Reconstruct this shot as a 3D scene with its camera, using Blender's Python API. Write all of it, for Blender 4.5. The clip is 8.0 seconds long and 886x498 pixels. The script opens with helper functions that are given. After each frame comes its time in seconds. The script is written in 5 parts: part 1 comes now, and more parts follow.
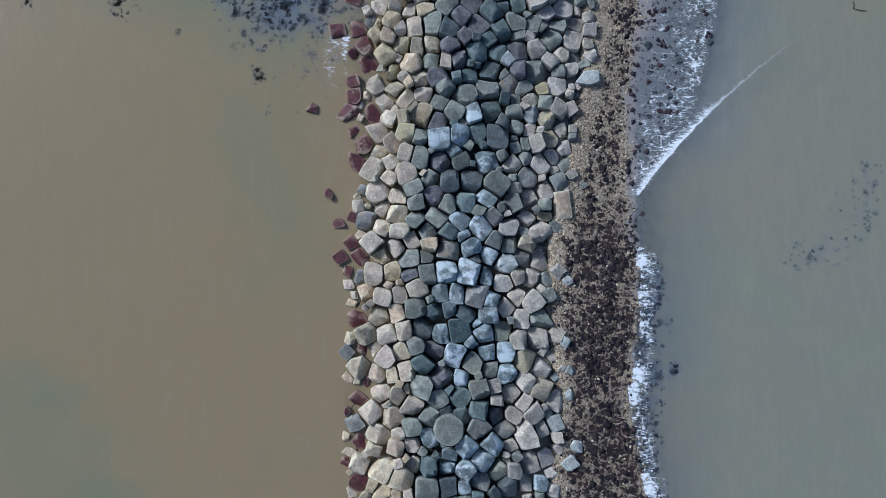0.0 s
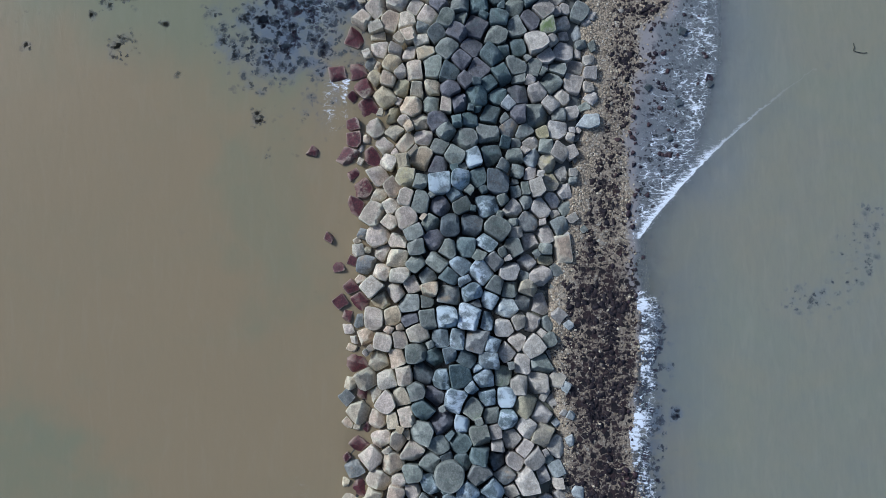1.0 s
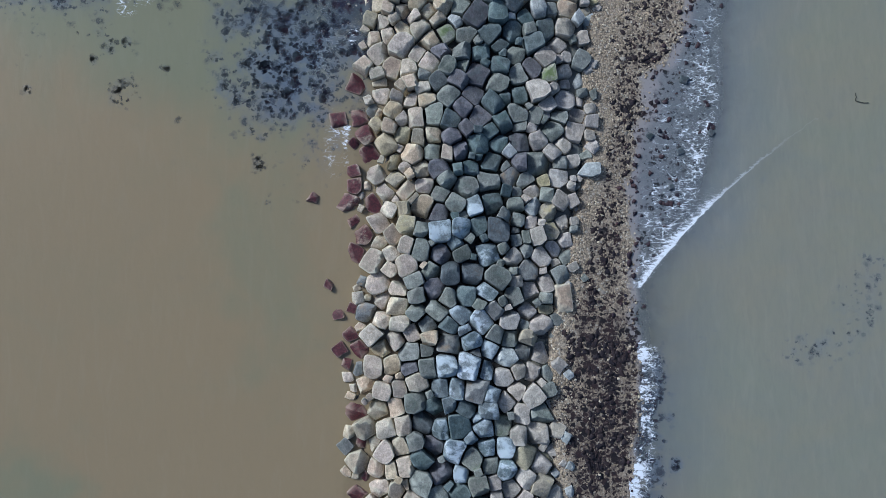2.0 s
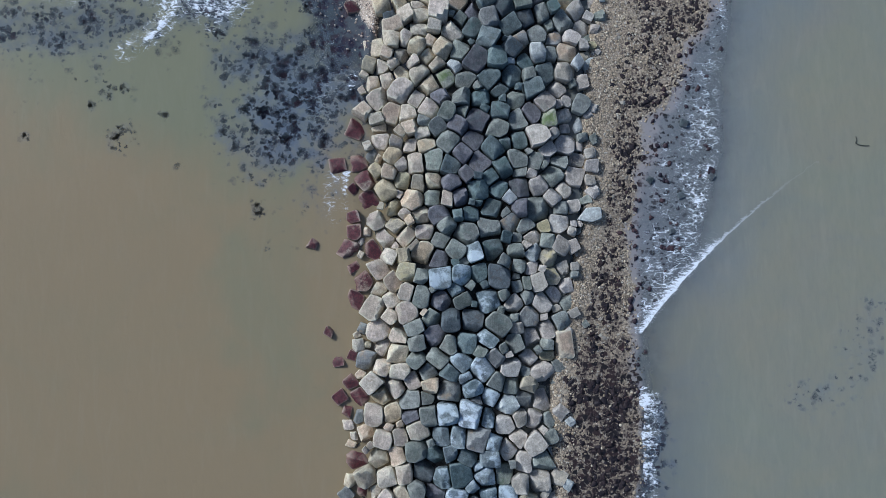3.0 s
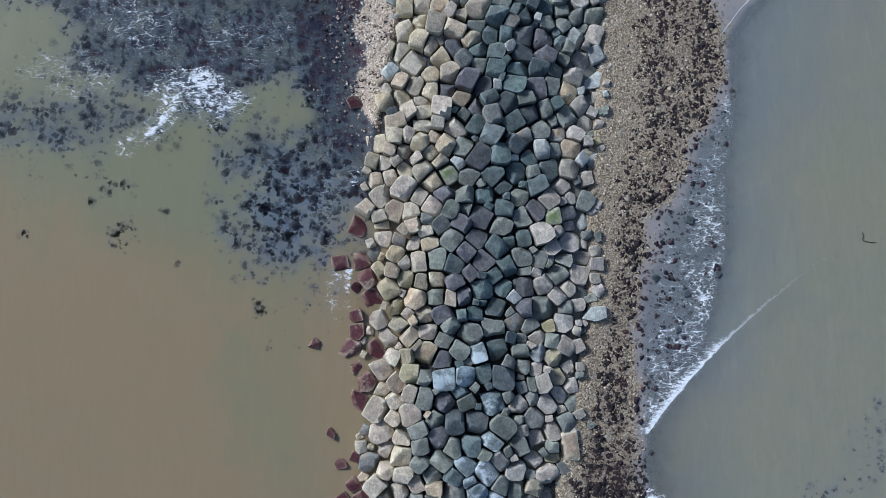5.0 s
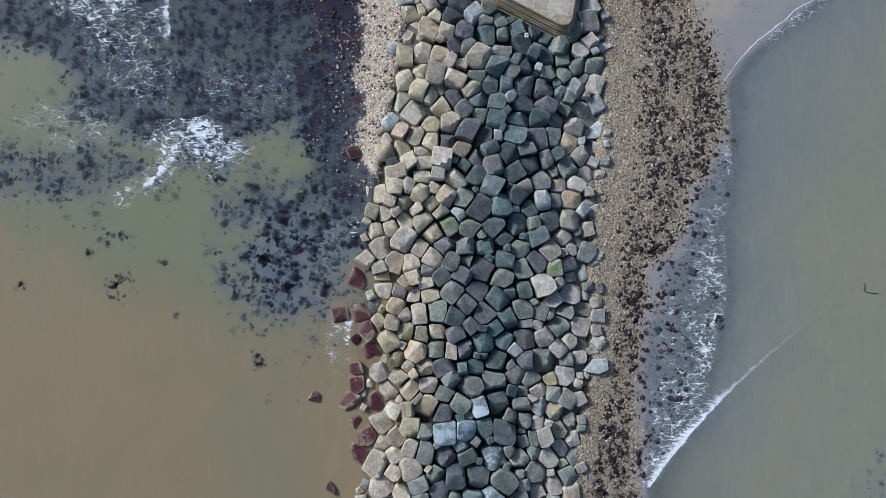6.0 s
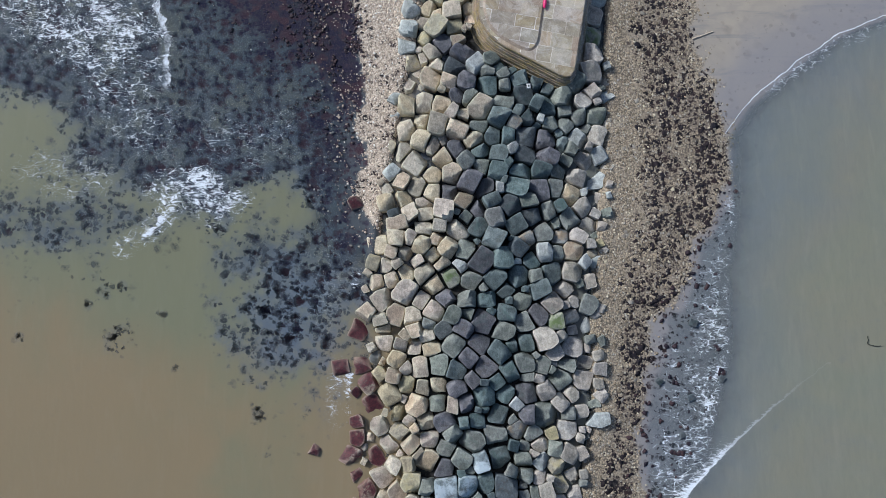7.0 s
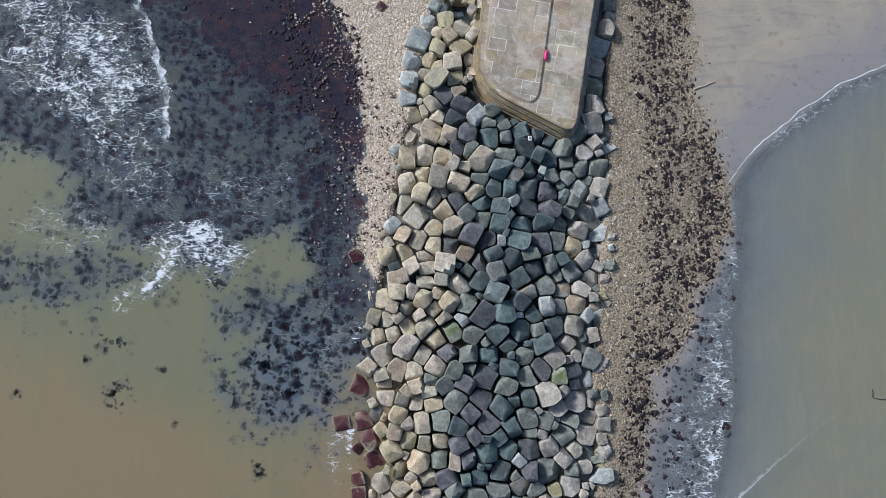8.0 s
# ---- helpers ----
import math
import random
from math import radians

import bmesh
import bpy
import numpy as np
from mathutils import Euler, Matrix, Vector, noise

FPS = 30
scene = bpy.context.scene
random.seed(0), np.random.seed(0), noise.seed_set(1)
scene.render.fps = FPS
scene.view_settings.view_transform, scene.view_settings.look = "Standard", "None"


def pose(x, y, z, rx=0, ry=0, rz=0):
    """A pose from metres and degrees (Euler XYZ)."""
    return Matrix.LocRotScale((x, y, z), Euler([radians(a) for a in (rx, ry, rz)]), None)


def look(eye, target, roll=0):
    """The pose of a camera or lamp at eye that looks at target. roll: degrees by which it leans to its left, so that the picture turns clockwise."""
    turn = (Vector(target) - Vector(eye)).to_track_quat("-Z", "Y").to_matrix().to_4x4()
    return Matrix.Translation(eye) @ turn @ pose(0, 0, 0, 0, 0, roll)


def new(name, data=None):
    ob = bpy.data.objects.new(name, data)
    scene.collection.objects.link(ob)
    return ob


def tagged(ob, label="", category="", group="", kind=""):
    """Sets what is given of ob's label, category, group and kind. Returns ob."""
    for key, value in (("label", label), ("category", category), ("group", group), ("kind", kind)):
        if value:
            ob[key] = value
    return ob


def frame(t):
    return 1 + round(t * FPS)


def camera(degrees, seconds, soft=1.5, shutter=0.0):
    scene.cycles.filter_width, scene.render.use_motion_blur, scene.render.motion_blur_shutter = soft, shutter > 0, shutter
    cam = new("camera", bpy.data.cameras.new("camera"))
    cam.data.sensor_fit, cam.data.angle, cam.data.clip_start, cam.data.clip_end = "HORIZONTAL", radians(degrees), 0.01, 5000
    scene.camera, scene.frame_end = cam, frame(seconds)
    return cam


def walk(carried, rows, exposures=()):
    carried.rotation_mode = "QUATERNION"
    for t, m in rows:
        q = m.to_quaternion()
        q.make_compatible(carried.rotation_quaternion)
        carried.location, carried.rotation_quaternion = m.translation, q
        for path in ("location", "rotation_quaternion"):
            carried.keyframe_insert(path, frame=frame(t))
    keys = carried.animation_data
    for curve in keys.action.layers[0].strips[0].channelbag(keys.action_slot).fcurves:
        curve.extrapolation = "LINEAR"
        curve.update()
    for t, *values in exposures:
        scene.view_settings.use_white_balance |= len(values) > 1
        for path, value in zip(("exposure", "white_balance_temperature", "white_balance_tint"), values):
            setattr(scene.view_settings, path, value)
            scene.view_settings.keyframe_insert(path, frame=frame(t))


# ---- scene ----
cam = camera(58.0, 8.0, soft=0.8)
EXPOSURE, KELVIN, TINT, SKY, SUN = 0.10, 5290, 9, 0.085, 2.9
PATH = [
    (0, (0.308, -0.284, 64.266), (0.3, -0.153, 62.271), -3.9),
    (0.5, (0.266, 1.319, 64.274), (0.259, 1.454, 62.279), -3.2),
    (1, (0.215, 2.935, 64.28), (0.21, 3.076, 62.285), -2.5),
    (1.4, (0.165, 4.247, 64.283), (0.161, 4.392, 62.289), -1.7),
    (1.5, (0.153, 4.579, 64.284), (0.149, 4.726, 62.289), -1.7),
    (2.8, (0.005, 8.949, 64.3), (0.009, 9.117, 62.307), 1.4),
    (3, (-0.018, 9.632, 64.301), (-0.016, 9.8, 62.308), 0.3),
    (3.5, (-0.076, 11.368, 64.304), (-0.074, 11.542, 62.312), 0.4),
    (4, (-0.144, 13.133, 64.306), (-0.14, 13.314, 62.315), 0.9),
    (4.5, (-0.239, 14.931, 64.302), (-0.233, 15.119, 62.31), 1.4),
    (4.7, (-0.29, 15.658, 64.303), (-0.285, 15.848, 62.312), 1.1),
    (5.8, (-0.634, 19.695, 64.327), (-0.62, 19.9, 62.338), 3.3),
    (6, (-0.699, 20.433, 64.328), (-0.683, 20.641, 62.339), 3.9),
    (6.3, (-0.797, 21.543, 64.33), (-0.778, 21.757, 62.342), 4.6),
    (6.5, (-0.86, 22.284, 64.331), (-0.841, 22.501, 62.342), 4.6),
    (7, (-1.004, 24.133, 64.335), (-0.981, 24.356, 62.347), 5.5),
    (7.5, (-1.118, 25.984, 64.342), (-1.092, 26.216, 62.356), 5.7),
    (8, (-1.209, 27.84, 64.347), (-1.182, 28.082, 62.362), 5.8),
]
walk(cam, [(t, look(eye, target, roll)) for t, eye, target, roll in PATH],
     exposures=[(0.0, EXPOSURE, KELVIN - 60, TINT), (4.0, EXPOSURE + 0.02, KELVIN, TINT), (8.0, EXPOSURE + 0.08, KELVIN + 380, TINT)])

# ---- world and sun: soft light from a hazy sky ----
SUN_ELEVATION, SUN_AZIMUTH = 35.0, 304.0      # azimuth clockwise from +y
world = bpy.data.worlds.new("sky")
scene.world = world
world.use_nodes = True
wn = world.node_tree.nodes
sky = wn.new("ShaderNodeTexSky")
sky.sky_type, sky.sun_disc = "NISHITA", False
sky.sun_elevation, sky.sun_rotation = radians(SUN_ELEVATION), radians(SUN_AZIMUTH)
sky.dust_density, sky.air_density, sky.ozone_density = 3.0, 1.0, 1.0
wn["Background"].inputs["Strength"].default_value = SKY
world.node_tree.links.new(sky.outputs["Color"], wn["Background"].inputs["Color"])
lamp = bpy.data.lights.new("sun", "SUN")
lamp.energy, lamp.angle, lamp.color = SUN, radians(10), (1.0, 0.95, 0.88)
sun = new("sun", lamp)
az, el = radians(SUN_AZIMUTH), radians(SUN_ELEVATION)
sun.matrix_world = look((60 * math.sin(az) * math.cos(el), 60 * math.cos(az) * math.cos(el), 60 * math.sin(el)), (0, 0, 0))


# ---- materials ----
class Nodes:
    """Short names for building a node material."""

    def __init__(self, name):
        self.mat = bpy.data.materials.new(name)
        self.mat.use_nodes = True
        self.tree = self.mat.node_tree
        self.n, self.l = self.tree.nodes, self.tree.links
        self.n.clear()
        self.pos = self.n.new("ShaderNodeNewGeometry").outputs["Position"]

    def put(self, socket, value):
        if isinstance(value, bpy.types.NodeSocket):
            self.l.new(value, socket)
        elif isinstance(value, (tuple, list)) and len(value) == 3 and socket.type == "RGBA":
            socket.default_value = (*value, 1)
        else:
            socket.default_value = value

    def noise(self, scale, detail=3.0, rough=0.55, warp=0.0, at=None, out="Fac"):
        node = self.n.new("ShaderNodeTexNoise")
        self.l.new(at or self.pos, node.inputs["Vector"])
        for key, v in (("Scale", scale), ("Detail", detail), ("Roughness", rough), ("Distortion", warp)):
            node.inputs[key].default_value = v
        return node.outputs[out]

    def cells(self, scale, feature="F1", at=None, out="Distance", jitter=1.0):
        node = self.n.new("ShaderNodeTexVoronoi")
        node.feature = feature
        self.l.new(at or self.pos, node.inputs["Vector"])
        node.inputs["Scale"].default_value, node.inputs["Randomness"].default_value = scale, jitter
        return node.outputs[out]

    def math(self, op, a, b=0.0, c=0.0):
        node = self.n.new("ShaderNodeMath")
        node.operation = op
        for s, v in zip(node.inputs, (a, b, c)):
            self.put(s, v)
        return node.outputs[0]

    def ramp(self, value, lo, hi, a=0.0, b=1.0):
        node = self.n.new("ShaderNodeMapRange")
        node.interpolation_type = "SMOOTHSTEP"
        for s, v in zip(node.inputs, (value, lo, hi, a, b)):
            self.put(s, v)
        return node.outputs[0]

    def mix(self, fac, a, b, blend="MIX"):
        node = self.n.new("ShaderNodeMix")
        node.data_type, node.blend_type = "RGBA", blend
        self.put(node.inputs["Factor"], fac)
        self.put(node.inputs[6], a), self.put(node.inputs[7], b)
        return node.outputs[2]

    def shift(self, scale, at=None):
        """Position scaled by a vector."""
        node = self.n.new("ShaderNodeVectorMath")
        node.operation = "MULTIPLY"
        self.l.new(at or self.pos, node.inputs[0])
        node.inputs[1].default_value = scale
        return node.outputs[0]

    def warped(self, scale, amount, at=None):
        """Position pushed about by noise."""
        a = self.n.new("ShaderNodeVectorMath")
        a.operation = "MULTIPLY_ADD"
        self.l.new(self.noise(scale, 2.0, out="Color", at=at), a.inputs[0])
        a.inputs[1].default_value = (amount, amount, 0)
        self.l.new(at or self.pos, a.inputs[2])
        return a.outputs[0]

    def turned(self, degrees, scale):
        """Position turned in the plan and stretched."""
        node = self.n.new("ShaderNodeMapping")
        self.l.new(self.pos, node.inputs["Vector"])
        node.inputs["Rotation"].default_value = (0, 0, radians(degrees))
        node.inputs["Scale"].default_value = (*scale, 1)
        return node.outputs[0]

    def lumps(self, density, scale=1.25, patchy=1.9, soft=0.52):
        """Rounded clumps of weed, large and small, closer together where it grows thick; a mask, a number for each clump, and a halo."""
        plan = self.shift((1, 1, 0))
        flat = self.warped(2.4, 0.6, self.shift((1, 1.1, 0)))
        drift = self.math("MULTIPLY", self.math("SUBTRACT", self.noise(0.42, 5, 0.62, 0.4, at=plan), 0.5), patchy)
        drift = self.math("ADD", drift, self.math("MULTIPLY", self.math("SUBTRACT", self.noise(1.3, 3, 0.6, at=plan), 0.5), 0.6 * patchy))
        grown = self.math("ADD", density, self.math("MULTIPLY", drift, self.ramp(density, 0.0, 0.4)))
        frill = self.math("MULTIPLY", self.math("SUBTRACT", self.noise(5.5, 5, 0.75, at=plan), 0.5), 0.5)
        mask = number = None
        for s in (scale, 2.1 * scale):
            node = self.n.new("ShaderNodeTexVoronoi")
            self.l.new(flat, node.inputs["Vector"])
            node.inputs["Scale"].default_value = s
            sep = self.n.new("ShaderNodeSeparateColor")
            self.l.new(node.outputs["Color"], sep.inputs[0])
            there = self.ramp(self.math("SUBTRACT", grown, sep.outputs[0]), -0.08, 0.16)
            size = self.math("ADD", self.math("MULTIPLY_ADD", sep.outputs[1], 0.28, 0.36), self.math("MULTIPLY", grown, 0.22))
            body = self.ramp(self.math("SUBTRACT", size, self.math("ADD", node.outputs["Distance"], frill)), -0.5 * soft, soft)
            one = self.math("MULTIPLY", there, body)
            mask = self.math("MAXIMUM", mask, one) if mask else one
            number = number or sep.outputs[2]
        return mask, number, self.ramp(self.math("ADD", grown, self.math("MULTIPLY", frill, 0.25)), 0.1, 0.8)

    def attr(self, name):
        node = self.n.new("ShaderNodeAttribute")
        node.attribute_name = name
        return node.outputs["Fac"]

    def random(self):
        return self.n.new("ShaderNodeObjectInfo").outputs["Random"]

    def island(self):
        return self.n.new("ShaderNodeNewGeometry").outputs["Random Per Island"]

    def vary(self, colour, fac, hue=0.02, sat=0.25, val=0.3):
        node = self.n.new("ShaderNodeHueSaturation")
        self.put(node.inputs["Color"], colour)
        self.put(node.inputs["Hue"], self.ramp(self.math("FRACT", self.math("MULTIPLY", fac, 7.13)), 0, 1, 0.5 - hue, 0.5 + hue))
        self.put(node.inputs["Saturation"], self.ramp(self.math("FRACT", self.math("MULTIPLY", fac, 3.71)), 0, 1, 1 - sat, 1 + sat))
        self.put(node.inputs["Value"], self.ramp(fac, 0, 1, 1 - val, 1 + val))
        return node.outputs["Color"]

    def bump(self, height, strength=0.5, distance=0.02):
        node = self.n.new("ShaderNodeBump")
        node.inputs["Strength"].default_value, node.inputs["Distance"].default_value = strength, distance
        self.l.new(height, node.inputs["Height"])
        return node.outputs["Normal"]

    def bsdf(self, colour, rough=0.8, normal=None, spec=0.3, metal=0.0):
        node = self.n.new("ShaderNodeBsdfPrincipled")
        self.put(node.inputs["Base Color"], colour), self.put(node.inputs["Roughness"], rough)
        self.put(node.inputs["Specular IOR Level"], spec)
        node.inputs["Metallic"].default_value = metal
        if normal:
            self.l.new(normal, node.inputs["Normal"])
        return node.outputs[0]

    def blend(self, fac, a, b):
        node = self.n.new("ShaderNodeMixShader")
        self.put(node.inputs[0], fac)
        self.l.new(a, node.inputs[1]), self.l.new(b, node.inputs[2])
        return node.outputs[0]

    def done(self, shader):
        out = self.n.new("ShaderNodeOutputMaterial")
        self.l.new(shader, out.inputs["Surface"])
        return self.mat


def stone_material(name, light, dark, stain=(0.05, 0.055, 0.055), stained=0.5, patch=None, patchy=0.5, patch_scale=1.3, rough=0.85, weed_to=None):
    """Quarried stone: two tones, dark weathering stains, edges paled by wear and painted highlights, and patches of
    lichen, droppings or weed.
    """
    k = Nodes(name)
    r = k.random()
    colour = k.mix(k.ramp(k.noise(1.3, 6, 0.65, 0.3), 0.32, 0.68), dark, light)
    colour = k.vary(colour, r, 0.012, 0.25, 0.24)
    colour = k.mix(k.ramp(k.noise(2.1, 7, 0.75, 0.8), 0.5, 0.78, 0, stained), colour, stain)
    streak = k.noise(3.0, 5, 0.7, 0.5, at=k.shift((3.2, 0.8, 0.8)))
    colour = k.mix(0.55, colour, k.ramp(streak, 0.3, 0.7, 0.7, 1.25), "MULTIPLY")
    colour = k.mix(0.65, colour, k.ramp(k.noise(4.5, 5, 0.7, 0.6), 0.32, 0.68, 0.66, 1.28), "MULTIPLY")
    grain = k.noise(15, 6, 0.8)
    colour = k.mix(0.5, colour, k.ramp(grain, 0.3, 0.7, 0.6, 1.35), "MULTIPLY")
    rust = k.math("ADD", k.noise(1.7, 6, 0.72, 0.6, at=k.turned(40, (1, 1.4))), k.math("MULTIPLY", k.math("SUBTRACT", r, 0.5), 0.16))
    colour = k.mix(k.ramp(rust, 0.56, 0.74, 0, 0.6), colour, tuple(0.42 * v + c for v, c in zip(light, (0.035, 0.018, 0.004))))
    film = k.math("SUBTRACT", k.noise(0.9, 6, 0.7, 0.8), k.math("MULTIPLY", k.math("SUBTRACT", r, 0.5), 0.2))
    colour = k.mix(k.ramp(film, 0.57, 0.72, 0, 0.5), colour, tuple(0.5 * v + c for v, c in zip(light, (0.0, 0.03, 0.025))))
    if patch:
        edge = k.math("ADD", k.noise(patch_scale, 3, 0.6, 0.3), k.math("MULTIPLY", k.math("SUBTRACT", k.noise(7, 6, 0.8), 0.5), 0.35))
        edge = k.math("ADD", edge, k.math("MULTIPLY", k.math("SUBTRACT", r, 0.5), 0.12))
        colour = k.mix(k.ramp(edge, 0.62 - 0.34 * patchy, 0.80 - 0.30 * patchy, 0, 0.85), colour, patch)
    if weed_to is not None:                         # red weed grows up to the usual high water
        sep = k.n.new("ShaderNodeSeparateXYZ")
        k.l.new(k.pos, sep.inputs[0])
        reach = k.math("ADD", sep.outputs["Z"], k.math("MULTIPLY", k.math("SUBTRACT", k.noise(2.2, 6, 0.75), 0.5), 0.9))
        weed = k.mix(k.ramp(k.noise(5, 5, 0.75), 0.4, 0.65), (0.040, 0.006, 0.014), (0.105, 0.017, 0.028))
        colour = k.mix(k.ramp(reach, weed_to - 0.08, weed_to + 0.1, 0.92, 0), colour, weed)
    # convex edges lightened: wear, plus edge highlights put into the colour
    wear_or_highlight = k.n.new("ShaderNodeNewGeometry").outputs["Pointiness"]
    colour = k.mix(k.ramp(wear_or_highlight, 0.51, 0.59, 0, 0.5), colour, tuple(min(0.8, 1.7 * v + 0.03) for v in light))
    relief = k.math("ADD", k.noise(4, 5, 0.65), k.math("MULTIPLY", grain, 0.4))
    return k.done(k.bsdf(colour, rough, k.bump(relief, 0.8, 0.09), 0.25))


TAN, TAN_D = (0.54, 0.448, 0.332), (0.36, 0.298, 0.22)
SLATE, SLATE_D = (0.146, 0.183, 0.180), (0.075, 0.100, 0.100)
GREY, GREY_D = (0.44, 0.402, 0.342), (0.29, 0.266, 0.23)
STONE = {
    "tan": stone_material("tan_stone", TAN, TAN_D, (0.12, 0.105, 0.085), 0.5),
    "khaki": stone_material("khaki_stone", (0.52, 0.445, 0.335), (0.35, 0.298, 0.222), (0.12, 0.105, 0.08), 0.5),
    "slate": stone_material("slate_stone", SLATE, SLATE_D, (0.04, 0.052, 0.055), 0.6),
    "mid": stone_material("mid_stone", (0.240, 0.254, 0.222), (0.136, 0.150, 0.132), (0.06, 0.07, 0.072), 0.6),
    "grey": stone_material("grey_stone", GREY, GREY_D, (0.13, 0.13, 0.125), 0.45),
    "p": stone_material("purple_stone", (0.150, 0.148, 0.158), (0.085, 0.088, 0.095), (0.055, 0.045, 0.075), 0.7),
    "d": stone_material("dark_stone", (0.10, 0.115, 0.12), (0.06, 0.072, 0.078), (0.035, 0.04, 0.045), 0.5),
    "w": stone_material("bleached_stone", (0.20, 0.24, 0.25), (0.11, 0.135, 0.14), (0.05, 0.06, 0.06), 0.5, (0.52, 0.60, 0.64), 0.5, 0.9),
    "W": stone_material("whitened_stone", (0.27, 0.325, 0.335), (0.15, 0.185, 0.195), (0.08, 0.095, 0.10), 0.8, (0.70, 0.77, 0.81), 0.5, 1.5),
    "b": stone_material("pale_blue_stone", (0.42, 0.44, 0.415), (0.29, 0.31, 0.295), (0.14, 0.15, 0.145), 0.4),
    "g": stone_material("algae_stone", (0.24, 0.25, 0.20), (0.14, 0.155, 0.13), (0.07, 0.08, 0.07), 0.5, (0.10, 0.13, 0.085), 0.35),
    "G": stone_material("mossy_stone", (0.28, 0.28, 0.23), (0.17, 0.18, 0.15), (0.08, 0.09, 0.07), 0.4, (0.11, 0.16, 0.05), 0.45, 0.8),
    "y": stone_material("lichen_stone", (0.40, 0.36, 0.25), (0.28, 0.25, 0.17), (0.12, 0.11, 0.08), 0.45, (0.40, 0.345, 0.19), 0.3),
    "o": stone_material("rusty_stone", (0.24, 0.245, 0.225), (0.14, 0.145, 0.14), (0.06, 0.06, 0.06), 0.5, (0.34, 0.255, 0.16), 0.2, 0.9),
    "t": stone_material("buff_stone", (0.58, 0.475, 0.345), (0.44, 0.36, 0.27), (0.15, 0.13, 0.11), 0.4),
    "r": stone_material("weedy_stone", (0.33, 0.27, 0.20), (0.20, 0.16, 0.12), (0.07, 0.045, 0.04), 0.7, rough=0.5, weed_to=0.42),
}


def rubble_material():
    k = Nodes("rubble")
    # near black, so part of the gaps' darkness is in this colour
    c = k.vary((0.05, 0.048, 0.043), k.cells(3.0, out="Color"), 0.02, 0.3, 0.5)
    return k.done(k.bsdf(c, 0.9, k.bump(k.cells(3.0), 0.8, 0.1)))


def pebble_material(name, a, b, pale):
    k = Nodes(name)
    r = k.island()
    c = k.mix(r, a, b)
    c = k.mix(k.ramp(k.math("FRACT", k.math("MULTIPLY", r, 17.0)), 0.86, 0.97), c, pale)
    c = k.mix(0.5, c, k.ramp(k.noise(14, 4, 0.7), 0.3, 0.7, 0.6, 1.2), "MULTIPLY")
    return k.done(k.bsdf(c, 0.75, k.bump(k.noise(30, 3), 0.3, 0.01)))


def weed_material(name, a, b):
    k = Nodes(name)
    c = k.mix(k.island(), a, b)
    c = k.mix(k.ramp(k.noise(9, 4, 0.7), 0.45, 0.7), c, tuple(1.9 * v for v in a))
    return k.done(k.bsdf(c, 0.5, k.bump(k.noise(25, 4, 0.7), 0.8, 0.04), 0.2))


